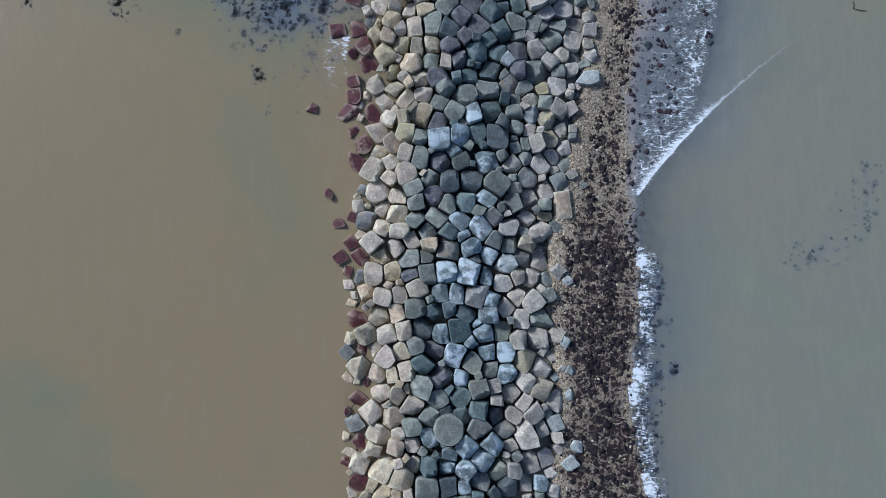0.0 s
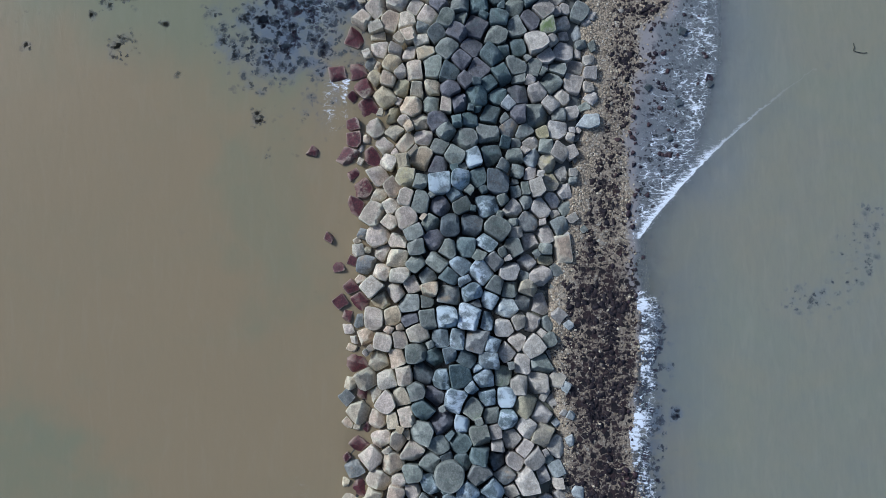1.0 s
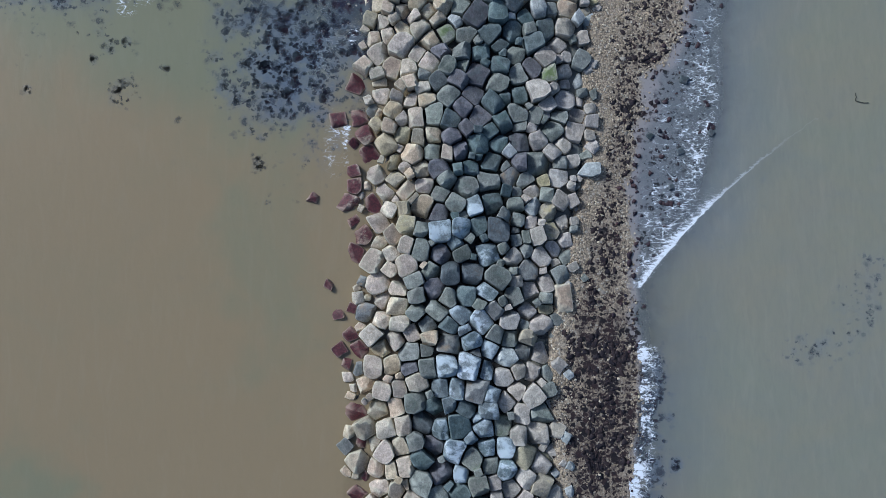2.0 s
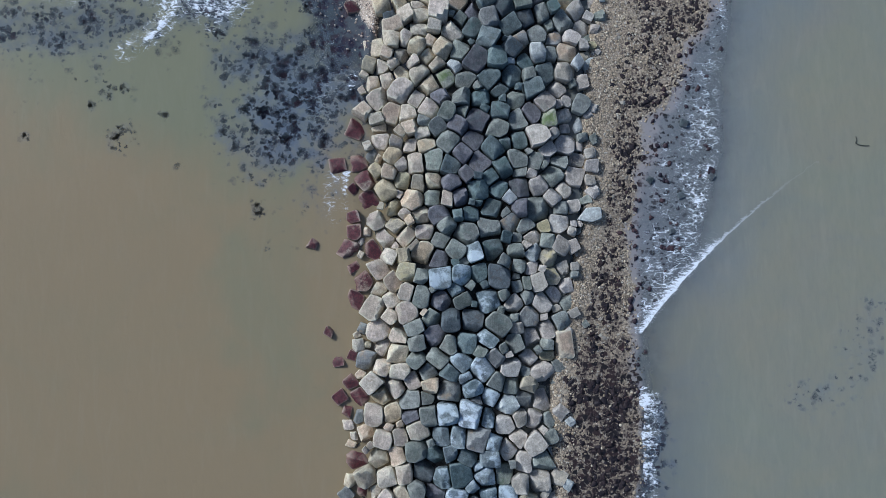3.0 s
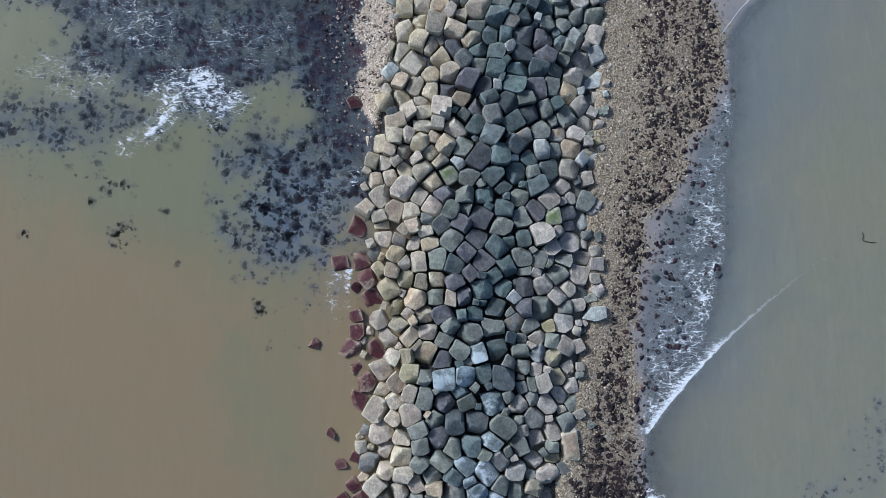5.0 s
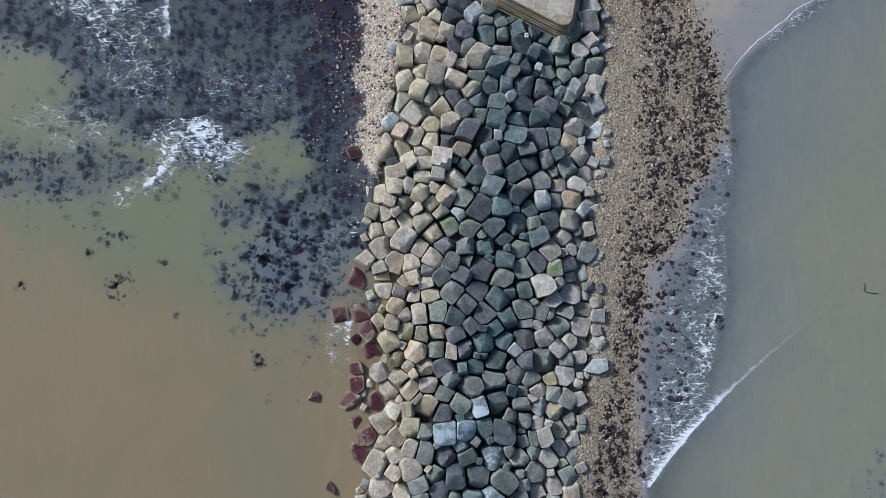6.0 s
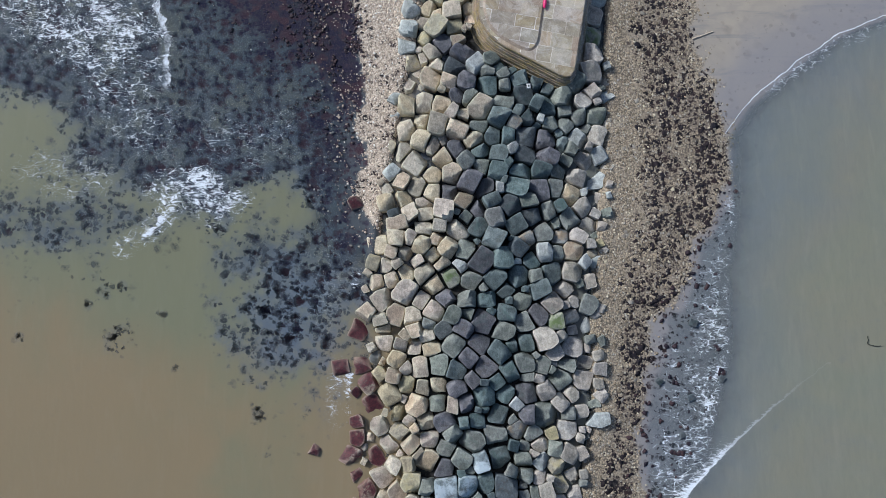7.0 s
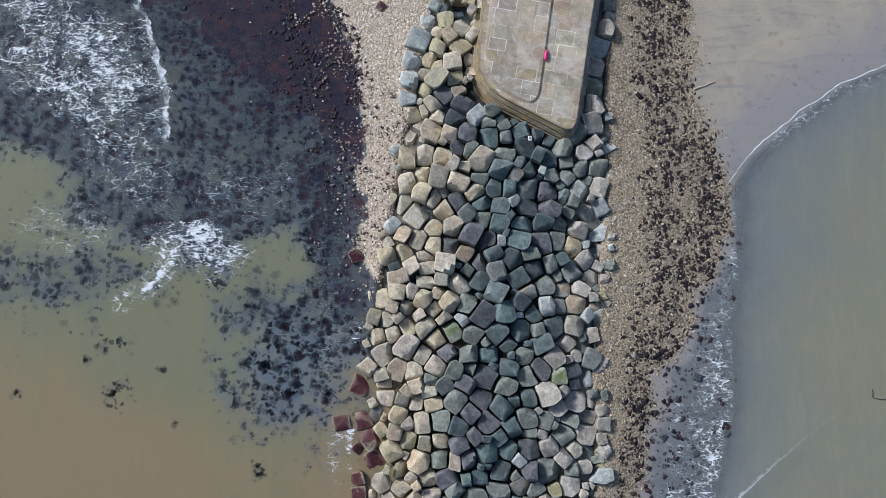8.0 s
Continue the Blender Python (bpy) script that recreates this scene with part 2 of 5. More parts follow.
def ground_material():
    """Sea bed and beach: sand, gravel, shingle and weed, laid where the surface says."""
    k = Nodes("shore_ground")
    weed, mat_, gravel, shingle, wet = (k.attr(a) for a in ("weed", "wrack", "gravel", "shingle", "wet"))
    sand = k.mix(k.ramp(k.noise(0.35, 5, 0.6, 0.8), 0.3, 0.7), (0.42, 0.36, 0.275), (0.34, 0.30, 0.245))
    sand = k.mix(k.ramp(k.noise(0.9, 5, 0.65, 0.6, at=k.turned(-24, (0.22, 1.3))), 0.5, 0.72, 0, 0.6), sand, (0.20, 0.205, 0.205))
    # wet sand is greyer; its bluish cast is sky reflection put into the colour
    sand = k.mix(k.math("MULTIPLY", wet, 0.75), sand, (0.245, 0.24, 0.255))
    tone = k.cells(7.5, out="Color")
    sep = k.n.new("ShaderNodeSeparateColor")
    k.l.new(tone, sep.inputs[0])
    stones = k.mix(sep.outputs[0], (0.26, 0.21, 0.145), (0.50, 0.41, 0.285))
    stones = k.mix(k.ramp(sep.outputs[1], 0.85, 0.95), stones, (0.56, 0.52, 0.42))
    stones = k.mix(k.ramp(k.cells(7.5), 0.46, 0.66, 0, 0.9), stones, (0.12, 0.10, 0.08))
    stones = k.mix(k.ramp(k.noise(0.6, 4, 0.6), 0.42, 0.68, 0, 0.5), stones, (0.36, 0.305, 0.23))
    pale = k.mix(sep.outputs[0], (0.40, 0.32, 0.24), (0.70, 0.60, 0.48))
    pale = k.mix(k.ramp(k.cells(7.5), 0.46, 0.66, 0, 0.85), pale, (0.27, 0.22, 0.165))
    colour = k.mix(k.ramp(k.math("ADD", gravel, k.math("MULTIPLY", k.math("SUBTRACT", k.noise(1.4, 5, 0.65), 0.5), 0.9)), 0.35, 0.65), sand, stones)
    colour = k.mix(k.ramp(k.math("ADD", shingle, k.math("MULTIPLY", k.math("SUBTRACT", k.noise(1.1, 5, 0.65), 0.5), 0.7)), 0.35, 0.65), colour, pale)
    colour = k.mix(k.ramp(mat_, 0.2, 0.8, 0, 0.5), colour, (0.13, 0.10, 0.07))
    kelp, one, thick = k.lumps(weed)
    colour = k.mix(k.ramp(weed, 0.06, 0.4), colour, (0.078, 0.088, 0.096))
    colour = k.mix(k.ramp(weed, 0.78, 1.0), colour, (0.027, 0.024, 0.035))
    strewn, other, _ = k.lumps(mat_, 2.2, 1.2, 0.2)
    w = k.math("MAXIMUM", kelp, strewn)
    wc = k.mix(k.ramp(k.math("ADD", k.math("MULTIPLY", k.noise(0.9, 6, 0.75), 0.8), k.math("MULTIPLY", one, 0.35)), 0.48, 0.72), (0.016, 0.013, 0.034), (0.046, 0.022, 0.032))
    wc = k.mix(k.ramp(k.noise(6, 6, 0.8), 0.48, 0.68, 0, 0.7), wc, (0.095, 0.066, 0.066))
    wc = k.mix(strewn, wc, k.mix(other, (0.012, 0.011, 0.013), (0.034, 0.021, 0.021)))
    colour = k.mix(w, colour, wc)
    relief = k.math("ADD", k.math("MULTIPLY", k.cells(7.5), -0.6), k.noise(9, 4, 0.7))
    rough_ground = k.math("MAXIMUM", k.ramp(gravel, 0.2, 0.6), k.math("MAXIMUM", shingle, w))
    relief = k.math("MULTIPLY", relief, k.math("ADD", k.math("MULTIPLY", rough_ground, 0.95), 0.05))
    return k.done(k.bsdf(colour, 0.8, k.bump(relief, 0.7, 0.05), 0.25))


def water_material():
    """Silty sea: clear where it is thin, cloudy where it is deep, with lacy foam."""
    k = Nodes("sea_water")
    murk, green, slate, foam, lace, weed = (k.attr(v) for v in ("murk", "green", "slate", "foam", "lace", "weed"))
    pale = k.attr("pale")
    big = k.noise(0.075, 5, 0.6, 1.2)
    silt = k.mix(k.ramp(k.math("ADD", green, k.math("MULTIPLY", k.math("SUBTRACT", big, 0.5), 0.9)), 0.1, 0.9), (0.254, 0.198, 0.114), (0.194, 0.195, 0.120))
    kelp, _, thick = k.lumps(weed)
    slate = k.math("ADD", slate, k.math("MULTIPLY", k.math("MAXIMUM", thick, kelp), 0.38))
    silt = k.mix(k.ramp(k.math("ADD", slate, k.math("MULTIPLY", k.math("SUBTRACT", k.noise(0.16, 6, 0.65, 1.0), 0.5), 0.5)), 0.0, 1.15), silt, (0.108, 0.137, 0.182))
    silt = k.mix(k.math("MULTIPLY", pale, 0.26), silt, (0.328, 0.348, 0.30))
    lines = k.noise(1.0, 4, 0.6, 0.8, at=k.turned(28, (1.1, 0.22)))
    # the dark flanks of small waves are painted into the silt colour
    wavelet_shade = k.noise(2.3, 3, 0.55, 0.5, at=k.turned(14, (1.3, 0.3)))
    silt = k.mix(k.math("MULTIPLY", k.ramp(lines, 0.45, 0.8, 0, 1), k.math("MULTIPLY_ADD", pale, 0.08, 0.06)), silt, (0.37, 0.36, 0.28))
    silt = k.mix(k.math("MULTIPLY", k.ramp(wavelet_shade, 0.4, 0.7, 0, 1), k.math("MULTIPLY_ADD", pale, 0.06, 0.02)), silt, (0.10, 0.115, 0.11))
    ripple = k.math("ADD", k.noise(1.0, 3, 0.5, 0.6, at=k.turned(20, (1.3, 0.5))), k.math("MULTIPLY", k.noise(5, 3, 0.6), 0.2))
    normal = k.bump(ripple, 0.3, 0.06)
    body = k.bsdf(silt, 0.2, normal, 0.4)
    clear = k.n.new("ShaderNodeBsdfTransparent")
    k.put(clear.inputs["Color"], k.mix(k.ramp(murk, 0.0, 0.35), (1, 1, 1), (0.80, 0.86, 0.90)))
    cloud = k.math("ADD", murk, k.math("MULTIPLY", k.math("SUBTRACT", k.noise(0.6, 5, 0.65, 0.8), 0.5), 0.35))
    cloud = k.math("MULTIPLY", cloud, k.math("SUBTRACT", 1.0, k.math("MAXIMUM", k.math("MULTIPLY", thick, 0.12), k.math("MULTIPLY", kelp, k.ramp(weed, 0.1, 0.65, 0.42, 0.97)))))
    cloud = k.math("ADD", cloud, k.math("MULTIPLY", lace, 0.12))
    sea = k.blend(k.ramp(cloud, -0.02, 0.98), clear.outputs[0], body)
    # foam: torn nets of bubbles, dense where the sea breaks
    slant = k.turned(24, (0.62, 1.6))
    net = k.cells(1.25, "DISTANCE_TO_EDGE", k.warped(1.6, 0.9, slant))
    fine = k.cells(3.4, "DISTANCE_TO_EDGE", k.warped(3.5, 0.4, slant))
    thin = k.math("MULTIPLY", lace, k.ramp(k.noise(0.55, 5, 0.7), 0.38, 0.62, 0.0, 1.2))
    nets = k.math("MAXIMUM", k.ramp(k.math("DIVIDE", net, k.math("ADD", thin, 0.001)), 0.03, 0.13, 1, 0),
                  k.ramp(k.math("DIVIDE", fine, k.math("ADD", thin, 0.001)), 0.02, 0.12, 0.75, 0))
    nets = k.math("MULTIPLY", nets, k.ramp(k.noise(2.0, 5, 0.75), 0.40, 0.58))
    torn = k.noise(2.0, 7, 0.8, 0.9, at=slant)
    solid = k.ramp(k.math("ADD", foam, k.math("MULTIPLY", k.math("SUBTRACT", torn, 0.5), 2.0)), 0.52, 0.70)
    solid = k.math("MULTIPLY", solid, k.ramp(foam, 0.02, 0.15))
    f = k.math("MAXIMUM", k.math("MULTIPLY", nets, k.ramp(lace, 0.02, 0.3)), solid)
    tide = k.math("ADD", k.attr("tide"), k.math("MULTIPLY", k.math("SUBTRACT", k.noise(0.5, 4, 0.6), 0.5), 0.7))
    rim = k.math("MULTIPLY", k.ramp(k.math("ABSOLUTE", tide), 0.0, 0.075, 1, 0), k.ramp(k.noise(1.2, 4, 0.7), 0.3, 0.5, 0.45, 1))
    f = k.math("MAXIMUM", f, rim)
    front, wide = k.math("ADD", k.attr("crest"), k.math("MULTIPLY", k.math("SUBTRACT", k.noise(1.1, 4, 0.65), 0.5), 0.5)), k.attr("surf")
    back = k.math("DIVIDE", front, k.math("ADD", wide, 0.01))
    roller = k.math("MULTIPLY", k.ramp(front, -0.10, 0.0), k.ramp(k.math("ADD", back, k.math("MULTIPLY", k.math("SUBTRACT", k.noise(3.2, 6, 0.8, 0.8, at=slant), 0.5), 4.2)), 0.1, 0.75, 1, 0))
    roller = k.math("MULTIPLY", roller, k.math("MULTIPLY", k.ramp(wide, 0.02, 0.6, 0.05, 1), k.ramp(back, 1.1, 1.5, 1, 0)))
    f = k.math("MAXIMUM", f, roller)
    bore = k.math("ADD", k.attr("bore"), k.math("MULTIPLY", k.math("SUBTRACT", k.noise(0.45, 5, 0.65), 0.5), 2.4))
    wisp = k.math("MULTIPLY", k.ramp(bore, 0.0, 0.06, 1, 0), k.ramp(k.math("ADD", bore, k.math("MULTIPLY", k.noise(1.3, 5, 0.75), 0.9)), -0.1, 0.35))
    f = k.math("MAXIMUM", f, k.math("MULTIPLY", k.math("MULTIPLY", wisp, k.attr("bore_runs")), k.ramp(k.noise(0.8, 4, 0.7), 0.4, 0.6, 0.15, 0.9)))
    white = k.bsdf((0.80, 0.84, 0.88), 0.6, k.bump(k.noise(9, 4, 0.7), 0.5, 0.05), 0.2)
    return k.done(k.blend(f, sea, white))


def masonry_material(name, a, b, stain, lichen=None, uneven=0.28, bleach=None):
    k = Nodes(name)
    c = k.vary(k.mix(k.ramp(k.noise(1.4, 5, 0.65), 0.3, 0.7), a, b), k.random(), 0.015, 0.25, uneven)
    c = k.mix(k.ramp(k.noise(0.7, 6, 0.7, 0.5), 0.5, 0.75, 0, 0.6), c, stain)
    wear_or_highlight = k.noise(3.2, 7, 0.8, 0.8)
    c = k.mix(k.ramp(wear_or_highlight, 0.55, 0.72, 0, 0.45), c, tuple(min(0.8, 1.5 * v) for v in a))
    if lichen:
        c = k.mix(k.ramp(k.noise(1.8, 7, 0.8, 0.3), 0.46, 0.62, 0, 0.85), c, lichen)
    if bleach:
        c = k.mix(k.ramp(k.noise(0.55, 7, 0.75, 1.0), 0.47, 0.66, 0, 0.6), c, bleach)
        c = k.mix(k.ramp(k.noise(2.6, 7, 0.8, 1.2), 0.57, 0.67, 0, 0.8), c, bleach)
        c = k.mix(k.ramp(k.noise(1.1, 7, 0.8, 0.7), 0.56, 0.74, 0, 0.6), c, (0.12, 0.095, 0.07))
    grain = k.noise(18, 5, 0.75)
    c = k.mix(0.5, c, k.ramp(grain, 0.3, 0.7, 0.6, 1.2), "MULTIPLY")
    return k.done(k.bsdf(c, 0.88, k.bump(grain, 0.5, 0.03), 0.2))


def plain_material(name, colour, rough=0.5, spec=0.4):
    k = Nodes(name)
    c = k.mix(k.ramp(k.noise(6, 4, 0.6), 0.3, 0.7), colour, tuple(0.75 * v for v in colour))
    return k.done(k.bsdf(c, rough, k.bump(k.noise(20, 3), 0.2, 0.01), spec))


RUBBLE = rubble_material()
GROUND, WATER = ground_material(), water_material()
GRAVEL = pebble_material("beach_pebbles", (0.17, 0.135, 0.09), (0.47, 0.38, 0.26), (0.70, 0.61, 0.44))
SHINGLE = pebble_material("pale_shingle", (0.40, 0.315, 0.235), (0.82, 0.705, 0.56), (0.90, 0.86, 0.78))
COBBLE = pebble_material("beach_cobble", (0.20, 0.175, 0.14), (0.42, 0.385, 0.315), (0.66, 0.59, 0.40))
WASHED = pebble_material("washed_pebble", (0.20, 0.15, 0.125), (0.46, 0.375, 0.30), (0.72, 0.64, 0.54))
WEED = weed_material("bladder_weed", (0.016, 0.014, 0.018), (0.045, 0.030, 0.027))
RED_WEED = weed_material("red_weed", (0.016, 0.014, 0.022), (0.075, 0.042, 0.040))
DECK = masonry_material("deck_slab", (0.47, 0.395, 0.29), (0.33, 0.275, 0.205), (0.20, 0.165, 0.13), uneven=0.17, bleach=(0.66, 0.61, 0.54))
MORTAR = masonry_material("lime_mortar", (0.90, 0.87, 0.81), (0.66, 0.61, 0.53), (0.27, 0.225, 0.17), uneven=0.05)
WALLING = masonry_material("pier_walling", (0.38, 0.31, 0.215), (0.25, 0.205, 0.145), (0.11, 0.09, 0.07), (0.40, 0.305, 0.13), uneven=0.16)
PINK = plain_material("pink_plastic", (0.80, 0.045, 0.20), 0.4)
WOOD = plain_material("bleached_wood", (0.62, 0.52, 0.40), 0.8, 0.2)
ROPE = plain_material("weedy_rope", (0.05, 0.055, 0.045), 0.8, 0.2)
CREAM = plain_material("white_plastic", (0.75, 0.76, 0.74), 0.5)


rng = random.Random(7)


def part(name, mesh, material, parent=None, at=(0, 0, 0), label=""):
    """A bmesh or mesh as one object, at a place given within its parent."""
    if isinstance(mesh, bmesh.types.BMesh):
        data = bpy.data.meshes.new(name)
        mesh.to_mesh(data)
        mesh.free()
    else:
        data = mesh
    if material and not data.materials:
        data.materials.append(material)
    ob = new(name, data)
    ob.parent, ob.location = parent, at
    return tagged(ob, label)


def thing(name, at, label, category, group="", kind=""):
    ob = new(name)
    ob.empty_display_size, ob.location = 0.3, at
    return tagged(ob, label, category, group, kind)


def mesh_of(name, verts, faces, material, smooth=False):
    data = bpy.data.meshes.new(name)
    data.from_pydata(verts, [], faces)
    data.materials.append(material)
    if smooth:
        data.polygons.foreach_set("use_smooth", [True] * len(data.polygons))
    data.update()
    return data


# ---- fields over the plan: noise, distances, edges of the shore ----
def lattice(ix, iy, seed):
    h = (ix.astype(np.int64) * 374761393 + iy.astype(np.int64) * 668265263 + seed * 974711) & 0x7FFFFFFF
    h = ((h ^ (h >> 13)) * 1274126177) & 0x7FFFFFFF
    return ((h ^ (h >> 16)) & 0xFFFF) / 65535.0


def smooth_noise(x, y, size, seed, octaves=3):
    """Noise of 0 to 1 whose largest forms are about size metres."""
    total, gain, weight = 0.0, 1.0, 0.0
    for o in range(octaves):
        u, v = np.asarray(x, float) / size, np.asarray(y, float) / size
        iu, iv = np.floor(u), np.floor(v)
        fu, fv = u - iu, v - iv
        fu, fv = fu * fu * (3 - 2 * fu), fv * fv * (3 - 2 * fv)
        a, b = lattice(iu, iv, seed + o), lattice(iu + 1, iv, seed + o)
        c, d = lattice(iu, iv + 1, seed + o), lattice(iu + 1, iv + 1, seed + o)
        total = total + gain * ((a * (1 - fu) + b * fu) * (1 - fv) + (c * (1 - fu) + d * fu) * fv)
        weight, gain, size = weight + gain, gain * 0.55, size * 0.47
    return total / weight


def step(v, lo, hi):
    t = np.clip((np.asarray(v, float) - lo) / (hi - lo), 0, 1)
    return t * t * (3 - 2 * t)


def away(x, y, line):
    """Distance from a bent line."""
    best = np.full(np.shape(x), 1e9)
    for (ax, ay), (bx, by) in zip(line, line[1:]):
        dx, dy = bx - ax, by - ay
        t = np.clip(((x - ax) * dx + (y - ay) * dy) / (dx * dx + dy * dy), 0, 1)
        best = np.minimum(best, np.hypot(x - ax - t * dx, y - ay - t * dy))
    return best


def spot(x, y, cx, cy, rx, ry, turn=0.0):
    """1 in the middle of an ellipse, 0 on its rim and outside."""
    c, s = math.cos(radians(turn)), math.sin(radians(turn))
    u, v = (x - cx) * c + (y - cy) * s, -(x - cx) * s + (y - cy) * c
    u, v = u + 0.7 * rx * (smooth_noise(x, y, 2.6, 101) - 0.5), v + 0.7 * ry * (smooth_noise(x, y, 2.6, 102) - 0.5)
    return step(1 - np.hypot(u / rx, v / ry), 0, 0.7)


def edge(*knots):
    """x as a bent line over y."""
    ys, xs = [k[0] for k in knots], [k[1] for k in knots]
    return lambda y: np.interp(y, ys, xs)


mound_left = edge((-30, -8), (-15, -7.6), (-10, -7.8), (-3, -7.6), (4, -7.4), (10, -6.5), (18, -7.1), (24, -6.7), (28, -6.5), (34, -5.8), (41, -4.6), (47, -3.5), (57, -1.3), (75, 2))
mound_right = edge((-30, 8.6), (-15, 8.9), (-8, 9.7), (-1.5, 9.1), (5, 9.2), (12, 10.9), (18.7, 12.2), (24, 12), (33, 12.9), (40, 13.6), (47, 13.9), (57, 14.7), (75, 17))
weed_edge = edge((-30, 16), (-15, 15.6), (-10, 14.4), (-5.6, 14.6), (-1.5, 15.2), (2, 15.2), (8, 14), (12.7, 14.4), (18.7, 15.2), (24, 16.6), (28, 18.4), (33, 21.3), (37.4, 23.2), (42, 22.6), (50, 20.2), (57, 20.6), (75, 21))
sea_edge = edge((-30, 16.5), (-15, 16.3), (-9, 15), (-5, 15.6), (2, 16.2), (8.8, 16), (11, 17.5), (14.5, 20.3), (17.3, 21.1), (22.8, 22.6), (29, 22.8), (33.7, 23.8), (37.4, 23.2), (40.5, 23), (43, 24.8), (45, 27.2), (47.4, 30.2), (49.3, 33.2), (50.7, 37), (52, 44), (75, 200))
def ragged_edge(x, y):
    """Where the gravel and its weed end, in and out."""
    return weed_edge(y) + 0.6 * (1 - step(y, 12, 20)) + 3.0 * (smooth_noise(x, y, 3.2, 21) - 0.5)


shingle_width = edge((28, 0.1), (33, 0.5), (38.6, 2.0), (45, 3.0), (51, 4.3), (57, 8.2), (75, 12))


def across(x, y):
    a, b = mound_left(y), mound_right(y)
    return (x - a) / (b - a)


def mound_height(x, y):
    return 0.35 + 1.25 * np.sin(np.pi * np.clip(across(x, y), 0, 1)) ** 0.8


def reef(x, y):
    """How far the sea bed is a weedy reef, 0 to 1."""
    front = np.interp(x, (-44, -37, -30, -27, -23.5, -20, -17, -14, -10, -8), (41, 41, 38, 35.5, 35.5, 34, 31.5, 25.5, 25, 26))
    bend = 5.0 * (smooth_noise(x, y, 7.0, 3) - 0.5)
    r = step(y - front + bend, -3.5, 4.0)
    r = np.maximum(r, 0.8 * spot(x, y, -31.0, 33.8, 13.0, 4.6, 4))
    r = r * (1 - 0.9 * spot(x, y, -36.8, 40.3, 8.0, 5.0, -10)) * (1 - 0.75 * spot(x, y, -14.8, 34.0, 5.5, 3.8, 20))
    r = np.maximum(r, 0.95 * spot(x, y, -12.2, 27.0, 8.5, 11.5, 15))
    return r * (x < 3)


TUFTS = [(-27.3, 28.2, 1.0), (-26.0, 28.5, 0.7), (-28.8, 26.9, 0.7), (-26.2, 24.3, 1.7), (-22.7, 26.2, 0.6), (-18.7, 27.3, 0.8), (-15.9, 21.0, 0.9),
         (-14.6, 20.5, 0.6), (-15.0, 18.4, 0.9), (-11.1, 18.6, 0.6), (-21.4, 22.0, 0.5), (-18.8, 33.0, 1.8), (-30.0, 29.5, 0.6), (17.2, -0.4, 0.8), (18.1, -2.2, 0.7), (18.5, -5.8, 0.8), (17.0, -8.8, 0.8), (16.6, -2.6, 0.6), (-14.2, 15.2, 0.5), (-34.0, 24.5, 0.6)]


def weed_bed(x, y):
    """How thickly weed grows under the sea, 0 to 1."""
    inner = near_shore(x, y)
    w = np.maximum(0.56 * reef(x, y), 1.0 * inner) + 0.2 * (smooth_noise(x, y, 5.0, 17) - 0.5) * reef(x, y)
    w = np.maximum(w, 0.28 * spot(x, y, -29, 34, 15, 9) * (smooth_noise(x, y, 3.0, 19) > 0.35))
    w = np.maximum(w, 0.18 * spot(x, y, -14, 25, 9, 13, 20))
    w = np.maximum(w, 0.74 * spot(x, y, -12.0, 27.5, 5.5, 7.0, 15))
    w = np.maximum(w, 0.9 * spot(x, y, -9.8, 39.0, 4.4, 8.5))
    w = np.maximum(w, 0.62 * spot(x, y, -17.0, 41.0, 8.5, 5.0, -10))
    w = np.maximum(w, 0.5 * step(x, 14, 14.6) * (1 - step(away(x, y, [(16.6, -30), (16.2, -9), (16.8, 1), (17, 3)]), 0.3, 2.0)) * (1 - step(y, 2, 5)))
    w = np.maximum(w, 0.26 * spot(x, y, 33.4, 6.8, 7.5, 3.6, 55) + 0.24 * spot(x, y, 28.6, 3.1, 3.8, 2.2, 10))
    for cx, cy, r in TUFTS:
        w = np.maximum(w, 0.55 * (1 - step(np.hypot(x - cx, y - cy), 0.2 * r, 1.35 * r)))
    return w


def near_shore(x, y):
    """The dark, shallow weed bed by the shingle."""
    return step(y - np.interp(x, (-44, -27, -20, -12, -7), (67, 57.0, 50.0, 44.5, 39)) + 7 * (smooth_noise(x, y, 5.0, 11) - 0.5), -5, 6) * (x < 3)


